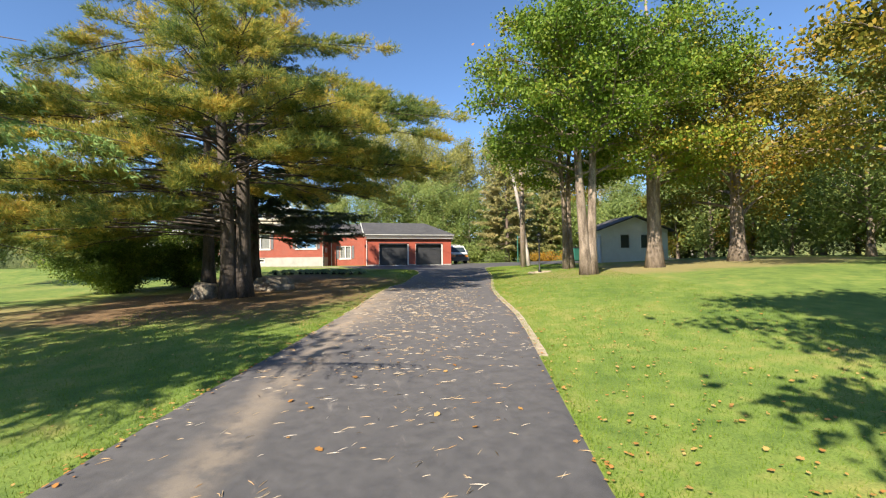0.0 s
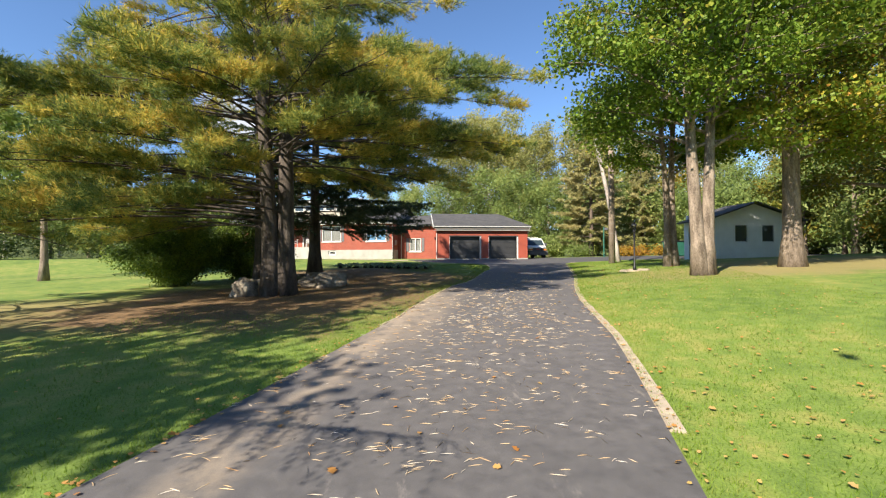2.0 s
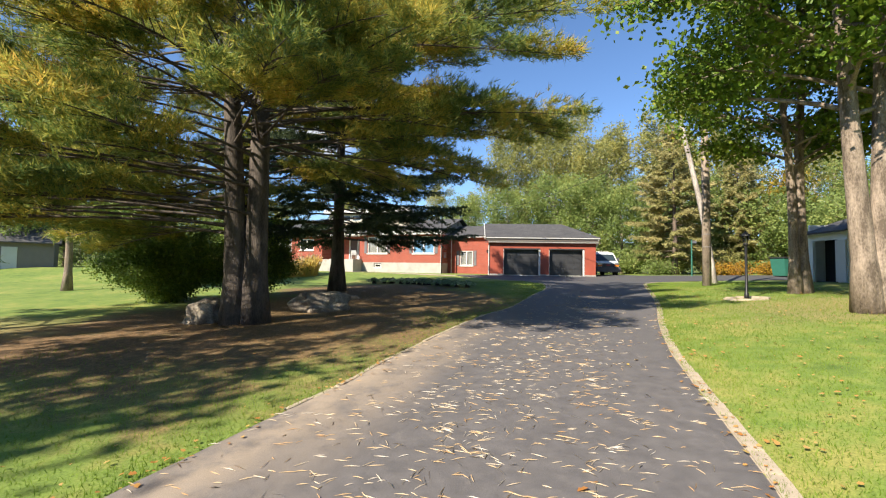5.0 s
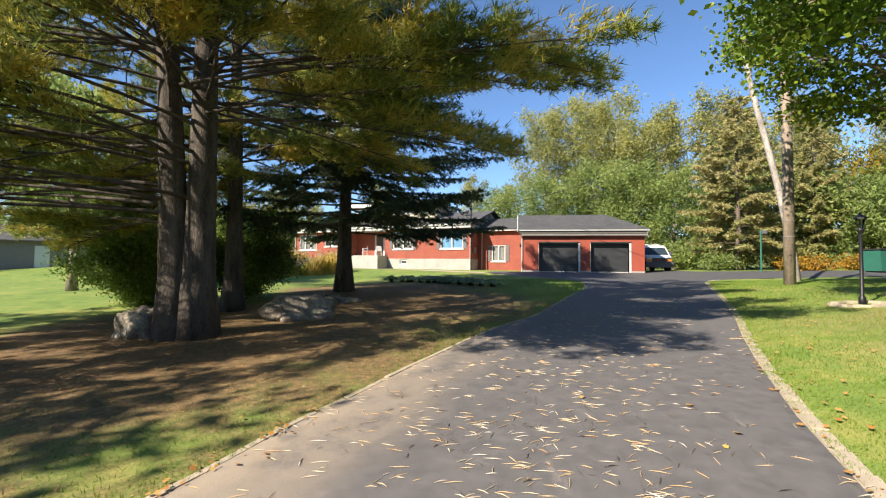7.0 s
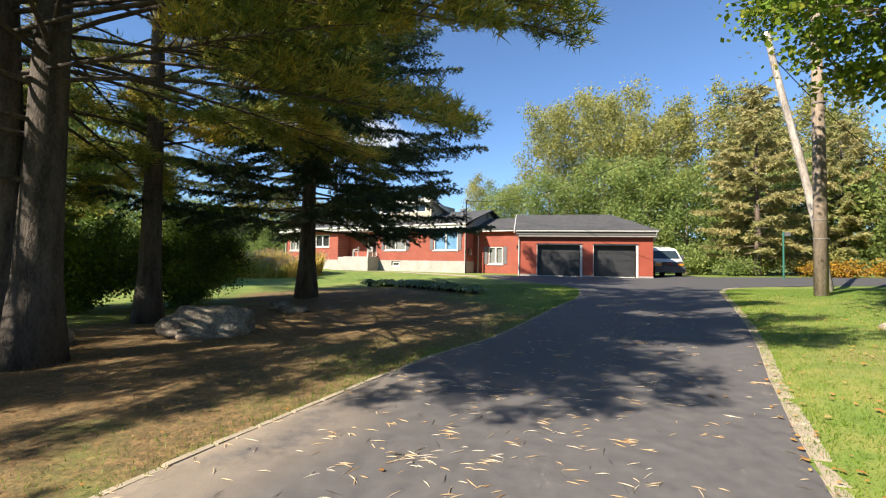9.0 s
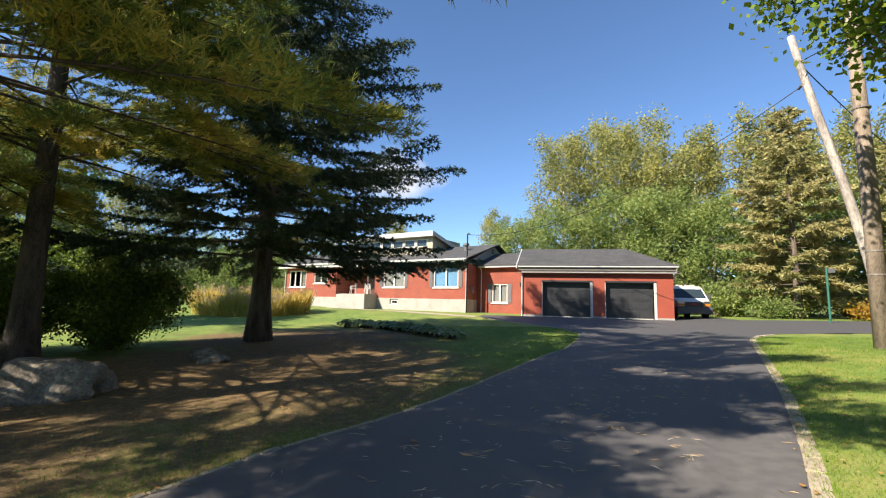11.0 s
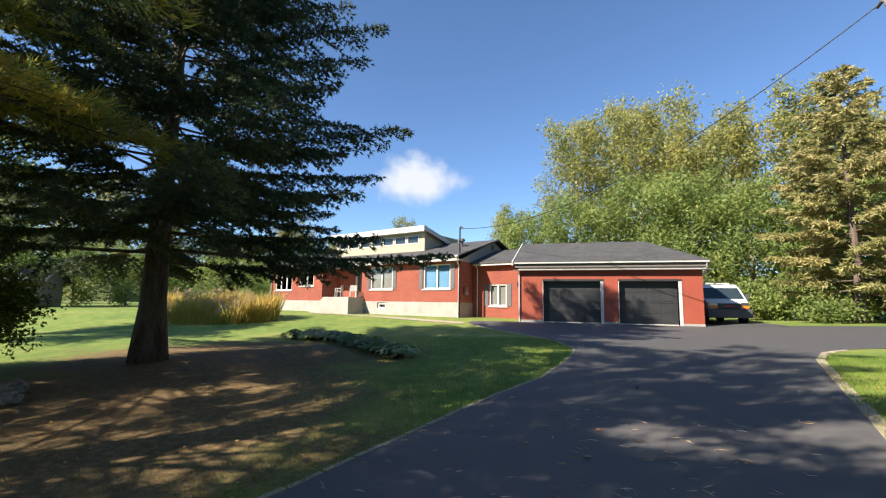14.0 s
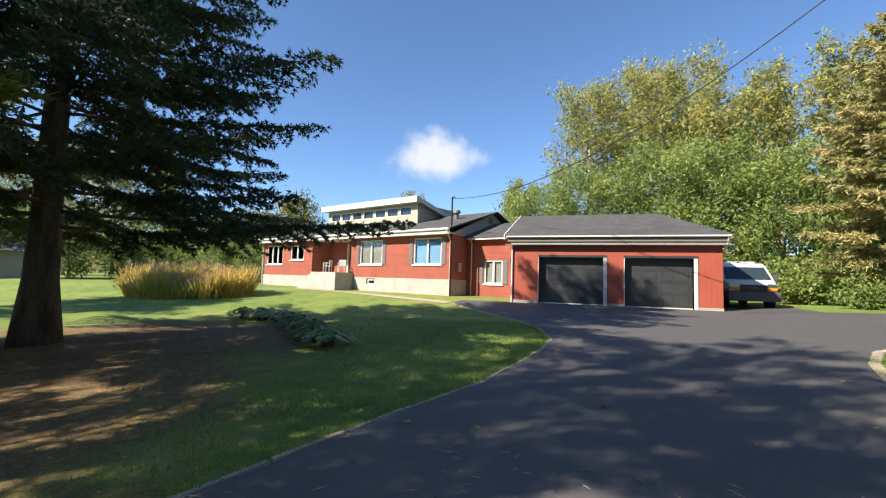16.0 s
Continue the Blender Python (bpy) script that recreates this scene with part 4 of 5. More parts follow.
def pine(name, label, stems, seed, low, reach, right_low=4.4, long_limbs=(), limbs_n=54, tuft=7):
    """White pine: whorls of long level limbs that carry tufts of long needles."""
    rng = np.random.default_rng(seed)
    tree = thing(name, label, "tree")
    wood, crown = MB(), []
    for base, height, lean, radius in stems:
        pts = stem_points(base, height, lean, 14, 0.15, rng)
        part("trunk", MB().tube(pts, flare(radius, 14), 14), M["bark_pine"], tree, smooth=True)
        for i in range(limbs_n + len(long_limbs)):
            h = low + (height - low - 0.5) * (i / limbs_n) ** 1.4
            az = i * 2.399 + rng.uniform(-0.4, 0.4)
            to_drive = math.cos(az) > 0.15
            if to_drive and h < right_low:
                h = right_low + rng.uniform(0, 0.8)
            k = (h - low) / (height - low)
            length = (reach * (1 - k) ** 0.88 + 0.6) * rng.uniform(0.6, 1.05)
            if -2.9 < (az + math.pi) % (2 * math.pi) - math.pi < -0.2:
                length *= 0.66
            if i >= limbs_n:
                h, az, length = long_limbs[i - limbs_n]
                k = 0.0
            s = np.array([np.interp(base[2] + h, pts[:, 2], pts[:, j]) for j in range(3)])
            c = limb_curve(s, az, length, 0.12 + 0.35 * k + rng.uniform(-0.06, 0.06), 0.16 + rng.uniform(-0.04, 0.06), 9, 0.05, rng)
            wood.tube(c, list(np.linspace(0.03 * (1 - k) + 0.014, 0.006, 9)), 5, False)
            m = max(8, int(length * 5.6))
            tt = np.linspace(0.42 - 0.22 * k, 1.0, m)
            bare = rng.uniform(0, 6.28)
            at = np.stack([np.interp(tt, np.linspace(0, 1, 9), c[:, j]) for j in range(3)], axis=1)
            for q in range(m):
                if math.sin(tt[q] * (9 + length) + bare) < -0.72:
                    continue
                sgn = 1 if q % 2 else -1
                b_len = (0.30 * length * (1 - tt[q]) + 0.45) * rng.uniform(0.6, 1.1)
                b_az = az + sgn * rng.uniform(0.6, 1.1) * (1 - 0.45 * tt[q])
                bc = limb_curve(at[q], b_az, b_len, rng.uniform(0.02, 0.3), 0.15, 5, 0.03, rng)
                if b_len > 0.7:
                    wood.tube(bc[::2], [0.014, 0.009, 0.004], 3, False)
                nt = max(4, int(b_len / 0.125))
                ts = np.linspace(0.4, 1, nt)
                p = np.stack([np.interp(ts, np.linspace(0, 1, 5), bc[:, j]) for j in range(3)], axis=1)
                bd = np.array([math.cos(b_az), math.sin(b_az), 0.35])
                side = np.array([-bd[1], bd[0], 0.1])
                jit = rng.uniform(-0.26, 0.26, (nt, 1))
                up = np.array([0, 0, 1.0]) * rng.uniform(-0.16, 0.3, (nt, 1))
                crown.append(np.concatenate([p, p + side * jit + bd * 0.08, p - side * jit * 0.7 + up], axis=0))
                dd = np.tile(bd, (3 * nt, 1))
                dd[nt:2 * nt] += side * np.sign(jit) * 0.8
                dd[2 * nt:, 2] += 0.5
                crown[-1] = np.concatenate([crown[-1], dd], axis=1)
    part("limb", wood, M["bark_pine"], tree, smooth=True)
    allc = np.concatenate(crown)
    v = needles(allc[:, :3], unit(allc[:, 3:]), tuft, 0.2, 0.022, 0.95, rng)
    soup("crown", clear_of_walk(v, 3), 3, M["pine"], tree, "long green and yellowing needle tufts")
    return tree


def spruce(name, label, base, height, radius, reach, seed, low=2.6, count=240, mat="spruce", per=7, size=0.13, twigs=3.4, barkm="bark_spruce"):
    """Spruce: tiers of drooping boughs with hanging, short-needled twigs."""
    rng = np.random.default_rng(seed)
    tree = thing(name, label, "tree")
    pts = stem_points(base, height, (0, 0), 12, 0.08, rng)
    part("trunk", MB().tube(pts, flare(radius, 12, 0.05, 1.45), 14), M[barkm], tree, smooth=True)
    wood, cs, ds = MB(), [], []
    for i in range(count):
        k = (i / count) ** 0.9
        h = low + (height - low - 0.3) * k
        az = i * 2.399 + rng.uniform(-0.5, 0.5)
        length = (reach * (1 - k) ** 0.62 + 0.25) * rng.uniform(0.6, 1.05)
        s = np.array([np.interp(base[2] + h, pts[:, 2], pts[:, j]) for j in range(3)])
        lift = -0.12 + 0.6 * k + rng.uniform(-0.1, 0.08)
        c = limb_curve(s, az, length, lift, 0.16 - 0.26 * (1 - k), 8, 0.03, rng)
        wood.tube(c, list(np.linspace(0.04 * (1 - k) + 0.012, 0.006, 8)), 5, False)
        m = max(6, int(length * twigs * 2))
        tt = np.linspace(0.26, 1.0, m)
        at = np.stack([np.interp(tt, np.linspace(0, 1, 8), c[:, j]) for j in range(3)], axis=1)
        for q in range(m):
            sgn = 1 if q % 2 else -1
            b_len = (0.28 * length * (1 - tt[q]) ** 0.8 + 0.22) * rng.uniform(0.55, 1.1)
            b_az = az + sgn * rng.uniform(0.5, 0.95)
            bc = limb_curve(at[q], b_az, b_len, rng.uniform(-0.3, 0.12), 0.22, 5, 0.03, rng)
            nt = max(3, int(b_len / 0.085))
            ts = np.linspace(0.05, 1, nt)
            p = np.stack([np.interp(ts, np.linspace(0, 1, 5), bc[:, j]) for j in range(3)], axis=1)
            bd = np.array([math.cos(b_az), math.sin(b_az), -0.25])
            side = np.array([-bd[1], bd[0], -0.4])
            jit = rng.uniform(-0.13, 0.13, (nt, 1))
            cs += [p, p + side * jit]
            ds += [np.tile(bd, (nt, 1)), bd + side * np.sign(jit)]
    part("limb", wood, M[barkm], tree, smooth=True)
    v = needles(np.concatenate(cs), unit(np.concatenate(ds)), per, size, size * 0.3, 0.9, rng)
    soup("crown", v, 3, M[mat], tree)
    return tree


def broadleaf(name, label, stems, seed, bottom, spread_r, leaf_n, size, mat="maple", barkm="bark_maple", group="", flat=0.5, gap=0.55, limbs=24, twigs=True, puff=1.0):
    """A broad tree: stems that fork into limbs and twigs, with leaves in uneven clumps at their ends."""
    rng = np.random.default_rng(seed)
    tree = thing(name, label, "tree", group=group)
    wood, tips = MB(), []
    for base, height, lean, radius in stems:
        pts = stem_points(base, height * 0.93, lean, 12, 0.22, rng)
        part("trunk", MB().tube(pts if twigs else pts[:9], flare(radius, 12, 0.16)[:12 if twigs else 9], 12), M[barkm], tree, smooth=True)
        for i in range(limbs):
            h = bottom + (height * 0.9 - bottom) * ((i + rng.uniform(0, 1)) / limbs) ** 0.9
            k = (h - bottom) / (height - bottom)
            az = i * 2.399 + rng.uniform(-0.5, 0.5)
            length = spread_r * (0.3 + 0.7 * math.sin(math.pi * min(1.0, 0.2 + 0.8 * k))) * rng.uniform(0.55, 1.1)
            s = np.array([np.interp(base[2] + h * (0.85 if twigs else 0.97), pts[:, 2], pts[:, j]) for j in range(3)])
            c = limb_curve(s, az, length, rng.uniform(0.35, 0.9) + (0.0 if twigs else 0.35), 0.3 if twigs else 0.15, 8, 0.08, rng)
            wood.tube(c if twigs else c[::3], list(np.linspace(radius * 0.3 * (1 - 0.6 * k), 0.012, 8 if twigs else 3)), 6 if twigs else 4, False)
            for q in range(9):
                t = rng.uniform(0.25, 1.0)
                p = np.array([np.interp(t, np.linspace(0, 1, 8), c[:, j]) for j in range(3)])
                b = limb_curve(p, az + rng.uniform(-1.3, 1.3), length * rng.uniform(0.18, 0.45), rng.uniform(-0.1, 0.6), 0.2, 5, 0.08, rng)
                if twigs:
                    wood.tube(b[::2], [0.022, 0.013, 0.005], 4, False)
                tips += [b[2], b[3], b[4]]
    part("limb", wood, M[barkm], tree, smooth=True)
    tips = np.array(tips)
    w = rng.uniform(0, 1, len(tips)) ** gap
    pick = rng.choice(len(tips), leaf_n, p=w / w.sum())
    off = rng.normal(size=(leaf_n, 3)) * np.array([0.42, 0.42, 0.26 if twigs else 0.48]) * (spread_r / 5.0) * puff
    soup("crown", leaves(tips[pick] + off, size, rng, flat) if twigs else leaves(tips[pick] + off, size, rng, flat).reshape(-1, 4, 3)[:, :3].reshape(-1, 3), 4 if twigs else 3, M[mat], tree)
    return tree


def gz3(x, y, dz=-0.08):
    return (x, y, ground_z(x, y) + dz)


pine("pine_tree", "twin-stemmed white pine with yellowing needles beside the drive", [(gz3(-3.62, 18.5), 16.0, (-0.05, -0.015), 0.29), (gz3(-3.26, 18.62), 17.0, (0.006, 0.0), 0.31)], 11, 3.6, 8.8, limbs_n=58, tuft=8, long_limbs=((2.5, -2.6, 8.2), (3.0, 3.2, 9.0), (3.5, -2.2, 7.6), (2.8, -1.9, 6.0), (4.6, 2.9, 9.5), (5.8, -2.8, 9.0), (7.2, 3.0, 9.5), (9.8, 2.8, 8.6), (2.3, 2.7, 9.0), (2.7, -2.95, 9.8), (3.3, 2.4, 8.5), (5.4, 0.15, 8.4), (6.6, -0.25, 8.2), (8.4, 0.3, 7.8), (6.0, -1.0, 6.6), (7.4, -1.4, 7.2), (5.6, -0.7, 6.2), (5.6, -1.7, 6.4)))
pine("pine_tree", "single white pine beside the large boulder", [(gz3(-5.4, 22.8), 16.0, (-0.012, 0.0), 0.26)], 12, 4.0, 4.9, limbs_n=40)
pine("pine_tree", "white pine with low sweeping boughs beside the lawn", [(gz3(-12.2, 14.2), 14.0, (0.0, 0.0), 0.26)], 13, 2.6, 6.0, right_low=2.6, limbs_n=34, tuft=6)
spruce("spruce_tree", "tall dark spruce with drooping boughs on the lawn", gz3(-4.47, 29.15), 16.2, 0.34, 7.8, 21, low=2.7, count=180, per=7)
broadleaf("maple_tree", "twin-trunked maple with pale bark on the lawn", [(gz3(11.46, 18.7), 15.5, (-0.07, 0.0), 0.25), (gz3(11.64, 18.65), 16.0, (0.045, 0.02), 0.23)], 31, 5.2, 5.0, 42000, 0.14, gap=1.3, puff=0.85, group="maples on the lawn")
broadleaf("maple_tree", "slender twin-trunked maple behind the lamp post", [(gz3(13.45, 24.0), 13.5, (-0.035, 0.01), 0.17), (gz3(13.8, 24.1), 14.5, (0.005, 0.02), 0.2)], 32, 5.0, 4.2, 30000, 0.14, gap=1.3, puff=0.85, group="maples on the lawn")
broadleaf("maple_tree", "stout maple with burls on its trunk", [(gz3(16.5, 20.3), 16.0, (0.0, 0.01), 0.36), (gz3(17.3, 21.0), 15.0, (0.03, 0.02), 0.25)], 33, 5.0, 5.4, 42000, 0.145, gap=1.3, puff=0.85, group="maples on the lawn")
broadleaf("maple_tree", "wide maple with low turning leaves", [(gz3(23.3, 21.5), 14.0, (0.0, 0.0), 0.42)], 34, 2.8, 6.4, 30000, 0.17, "maple_gold", group="maples on the lawn")
broadleaf("maple_tree", "maple with overhanging turning boughs", [(gz3(21.0, 10.5), 14.0, (0.0, 0.0), 0.38)], 35, 3.8, 6.2, 26000, 0.16, "maple_gold", group="maples on the lawn")
# trees behind the walker that shade the lawns
broadleaf("maple_tree", "broad maple shading the lawn beside the drive", [(gz3(4.8, -3.4), 15.0, (0.0, 0.0), 0.4)], 36, 5.5, 5.0, 22000, 0.22, group="maples on the lawn")
broadleaf("maple_tree", "tall maple at the foot of the lawn", [(gz3(-12.1, 3.0), 14.5, (0.0, 0.0), 0.34)], 39, 4.5, 5.4, 8500, 0.24, gap=1.4, group="maples on the lawn")
broadleaf("maple_tree", "low spreading maple at the foot of the lawn", [(gz3(-14.8, -1.2), 9.0, (0.0, 0.0), 0.2)], 40, 2.0, 3.6, 9000, 0.26, group="maples on the lawn")


def larch(base, height, reach, seed):
    rng = np.random.default_rng(seed)
    tree = thing("larch_tree", "larch with soft light green hanging sprays", "tree")
    pts = stem_points(base, height, (0, 0), 10, 0.1, rng)
    part("trunk", MB().tube(pts, flare(0.24, 10), 10), M["bark_spruce"], tree, smooth=True)
    wood, cs, ds = MB(), [], []
    for i in range(60):
        k = i / 60
        h = 3.9 + (height - 4.2) * k
        az = i * 2.399 + rng.uniform(-0.3, 0.3)
        length = reach * (1 - k) ** 0.8 + 0.4
        s = np.array([np.interp(base[2] + h, pts[:, 2], pts[:, j]) for j in range(3)])
        c = limb_curve(s, az, length, 0.12, 0.22, 8, 0.04, rng)
        wood.tube(c, list(np.linspace(0.02, 0.005, 8)), 5, False)
        for q in range(int(length * 11)):
            t = rng.uniform(0.2, 1)
            p = np.array([np.interp(t, np.linspace(0, 1, 8), c[:, j]) for j in range(3)])
            drop = rng.uniform(0.25, 0.75)
            b_az = az + rng.uniform(-1.4, 1.4)
            b = limb_curve(p, b_az, drop, -0.2, 0.7, 5, 0.05, rng)
            nt = int(drop / 0.05)
            ts = np.linspace(0, 1, nt)
            cs.append(np.stack([np.interp(ts, np.linspace(0, 1, 5), b[:, j]) for j in range(3)], axis=1))
            ds.append(np.tile(np.array([math.cos(b_az) * 0.6, math.sin(b_az) * 0.6, -0.5]), (nt, 1)))
    # low boughs that reach out towards the drive
    for h, az, length in ((3.5, 0.14, 6.9), (3.9, 0.03, 6.6), (4.3, -0.06, 6.8)):
        s = np.array([np.interp(base[2] + h, pts[:, 2], pts[:, j]) for j in range(3)])
        c = limb_curve(s, az, length, 0.1, 0.12, 8, 0.04, rng)
        wood.tube(c, list(np.linspace(0.02, 0.004, 8)), 5, False)
        for q in range(44):
            t = rng.uniform(0.6, 1)
            p = np.array([np.interp(t, np.linspace(0, 1, 8), c[:, j]) for j in range(3)])
            drop = rng.uniform(0.2, 0.55)
            b_az = az + rng.uniform(-1.4, 1.4)
            b = limb_curve(p, b_az, drop, -0.2, 0.7, 5, 0.05, rng)
            nt = int(drop / 0.05)
            ts = np.linspace(0, 1, nt)
            cs.append(np.stack([np.interp(ts, np.linspace(0, 1, 5), b[:, j]) for j in range(3)], axis=1))
            ds.append(np.tile(np.array([math.cos(b_az) * 0.6, math.sin(b_az) * 0.6, -0.5]), (nt, 1)))
    part("limb", wood, M["bark_spruce"], tree, smooth=True)
    v = needles(np.concatenate(cs), unit(np.concatenate(ds)), 6, 0.07, 0.013, 1.0, rng)
    soup("crown", clear_of_walk(v, 3), 3, M["larch"], tree)


larch(gz3(-8.9, 4.6), 8.6, 3.6, 41)

broadleaf("maple_tree", "pale-trunked tree across the lawn", [(gz3(-19.8, 30.2), 13.0, (0.0, 0.0), 0.2)], 38, 4.0, 4.6, 16000, 0.22, "wood_green")

# ---- woodland behind: a few kinds of tree, copied ----
far = {"group": "woodland", "twigs": False, "limbs": 30}
kinds = [
    broadleaf("aspen_tree", "tall aspen with light green leaves in the woodland", [((0, 0, 0), 20.0, (0, 0), 0.2)], 51, 3.0, 3.6, 11500, 0.31, "aspen", "bark_pale", puff=1.5, **far),
    broadleaf("aspen_tree", "slim aspen with yellowing leaves in the woodland", [((0, 0, 0), 17.0, (0.02, 0), 0.16)], 52, 2.0, 2.9, 9500, 0.31, "aspen", "bark_pale", puff=1.6, **far),
    broadleaf("woodland_tree", "dense green broadleaf tree in the woodland", [((0, 0, 0), 12.0, (0, 0), 0.2)], 53, 0.5, 4.0, 10500, 0.31, "wood_green", "bark_maple", gap=0.3, puff=1.5, **far),
    broadleaf("woodland_tree", "low bushy tree at the wood's edge", [((0, 0, 0), 6.5, (0, 0), 0.12)], 54, 0.1, 3.0, 5600, 0.34, "wood_green", "bark_maple", gap=0.2, puff=1.6, **far),
    broadleaf("woodland_tree", "golden autumn tree in the woodland", [((0, 0, 0), 11.0, (0, 0), 0.18)], 55, 0.5, 3.6, 7000, 0.38, "maple_gold", "bark_maple", gap=0.3, puff=1.5, **far),
]
SPOTS = {0: [], 1: [], 2: [], 3: [], 4: []}
wr = random.Random(5)
# tall aspens behind the garage
for x, y, kd, s in ((6, 62, 0, 0.95), (9, 66, 0, 1.08), (11.5, 62, 0, 1.0), (14.5, 67, 0, 1.12), (18.5, 64, 1, 1.15), (21, 70, 0, 1.0), (25, 63, 1, 1.2), (29, 68, 0, 1.0), (33, 63, 1, 1.15), (37, 68, 0, 0.95), (42, 62, 1, 1.1), (47, 66, 0, 0.95), (53, 60, 1, 1.1), (59, 62, 0, 0.9), (15.5, 60, 1, 0.95), (24.5, 57, 1, 0.9)):
    SPOTS[kd].append((x, y, s))
for x, y, kd, s in ((14.0, 55, 2, 0.85), (17.0, 53.5, 2, 0.75), (11, 57, 2, 0.9), (6, 58, 2, 0.8), (1.5, 60, 2, 0.75), (25.5, 54, 2, 0.8), (29, 51, 3, 1.1), (33, 54, 4, 0.9), (38, 51, 2, 0.9), (43, 48, 4, 0.9), (48, 50, 2, 1.0), (20.0, 53, 3, 1.0), (23.0, 54, 3, 1.0), (35, 46, 3, 1.1), (31, 47, 3, 0.9), (40, 43, 3, 1.2), (47, 42, 2, 1.0), (30, 42, 3, 0.9), (36, 40, 4, 0.8)):
    SPOTS[kd].append((x, y, s))
# wood on the right beyond the shed and the lawn
for i in range(30):
    x = 33 + wr.uniform(0, 9) + (i % 3) * 4
    y = 42 - i * 1.35 + wr.uniform(-1.5, 1.5)
    SPOTS[(2, 4, 3)[i % 3] if i % 4 else 3].append((x, y, wr.uniform(0.85, 1.25)))
# trees far across the left lawn
for i in range(44):
    a = radians(93 + i * 2.1)
    r = wr.uniform(52, 60) if i % 2 else wr.uniform(64, 84)
    SPOTS[wr.choice((2, 2, 1, 4)) if i % 2 == 0 else 3].append((5 + r * math.cos(a), 14 + r * math.sin(a), wr.uniform(0.7, 1.0)))
for kd, spots in SPOTS.items():
    src = kinds[kd]
    for i, (x, y, s) in enumerate(spots):
        m = Matrix.Translation(gz3(x, y, -0.1)) @ Matrix.Rotation(wr.uniform(0, 6.28), 4, "Z") @ Matrix.Scale(s, 4)
        if i == 0:
            src.matrix_basis = m
        else:
            c = copy_thing(src, m)
            c.matrix_basis = m

fir = spruce("spruce_tree", "dry brownish spruce at the wood's edge", (0, 0, 0), 14.2, 0.24, 4.6, 61, low=1.6, count=100, mat="fir", per=4, size=0.32, twigs=2.0)
fir.matrix_basis = Matrix.Translation(gz3(19.4, 47.0)) @ Matrix.Scale(0.94, 4)
c = copy_thing(fir, Matrix.Identity(4))
c.matrix_basis = Matrix.Translation(gz3(27.5, 52.0)) @ Matrix.Rotation(1.3, 4, "Z") @ Matrix.Scale(0.85, 4)

# ---- garden things ----
def shrub(name, label, at, size, count, leaf, mat, seed, stems=9):
    """A rounded shrub of arching stems with leaves along them."""
    rng = np.random.default_rng(seed)
    sh = thing(name, label, "shrub")
    wood, pts = MB(), []
    for i in range(stems * 6):
        az, el = rng.uniform(0, 6.28), rng.uniform(0.1, 1.0)
        L = np.array([math.cos(az) * size[0] * (1 - el * 0.55), math.sin(az) * size[1] * (1 - el * 0.55), size[2] * (0.06 + 1.0 * el)]) * rng.uniform(0.7, 1.08)
        t = np.linspace(0, 1, 7)[:, None]
        c = np.array(at) + L * t + np.array([0, 0, 0.25 * size[2]]) * np.sin(t * 2.6) * (1 - el * 0.6) + rng.normal(size=(7, 3)) * 0.05
        wood.tube(c, list(np.linspace(0.022, 0.005, 7)), 4, False)
        pts.append(c[1:] if el > 0.3 else c[2:])
    part("stem", wood, M["bark_spruce"], sh)
    pts = np.concatenate(pts)
    pick = rng.integers(0, len(pts), count)
    v = pts[pick] + rng.normal(size=(count, 3)) * np.array([0.26, 0.26, 0.17])
    v[:, 2] = np.maximum(v[:, 2], at[2] + 0.06)
    soup("foliage", leaves(v, leaf, rng, 0.6), 4, M[mat], sh)
    return sh


shrub("shrub", "large dark green yew shrub beyond the pines", gz3(-9.5, 24.0), (2.7, 2.4, 3.2), 60000, 0.08, "yew", 71)
shrub("shrub", "upright dark shrub beside the larger one", gz3(-7.3, 26.2), (2.3, 2.0, 3.3), 42000, 0.08, "yew", 72)
shrub("shrub", "low russet shrub across the side drive", gz3(22.5, 44.5), (2.4, 1.2, 0.9), 3600, 0.12, "rust_shrub", 73)
shrub("shrub", "low russet shrub across the side drive", gz3(26.5, 45.0), (2.4, 1.2, 1.0), 3600, 0.12, "rust_shrub", 74)
shrub("shrub", "low russet shrub across the side drive", gz3(17.8, 46.2), (1.6, 1.0, 1.3), 2600, 0.12, "wood_green", 75)
shrub("shrub", "green shrub behind the parked van", gz3(16.8, 50.0), (2.2, 1.8, 2.4), 7000, 0.14, "wood_green", 76)
shrub("shrub", "green shrub under the dry spruce", gz3(19.5, 49.5), (2.4, 1.6, 2.0), 6000, 0.14, "wood_green", 77)
shrub("shrub", "yellow-green shrub under the dry spruce", gz3(23.6, 48.5), (2.2, 1.6, 1.8), 6000, 0.14, "aspen", 78)
shrub("shrub", "green shrub at the house corner", gz3(-23.0, 56.0), (3.0, 2.4, 3.2), 9000, 0.14, "wood_green", 79)

rng = np.random.default_rng(81)
reeds = thing("tall_grass", "clump of tall ornamental grass turning gold", "ornamental grass")
base = []
while len(base) < 7500:
    x, y = rng.uniform(-18.0, -9.8), rng.uniform(38.6, 43.0)
    if ((x + 13.9) / 4.1) ** 2 + ((y - 40.8) / 2.1) ** 2 < 1:
        base.append((x, y, ground_z(x, y)))
base = np.array(base)
h = rng.uniform(0.9, 1.75, (len(base), 1)) * (0.75 + 0.25 * np.sin(base[:, :1] * 1.7))
tip = base + np.concatenate([rng.normal(size=(len(base), 2)) * 0.3, h], axis=1)
side = np.concatenate([rng.normal(size=(len(base), 2)), np.zeros((len(base), 1))], axis=1)
side = unit(side) * 0.022
mid = base + (tip - base) * 0.6 + np.array([0, 0, 0.12])
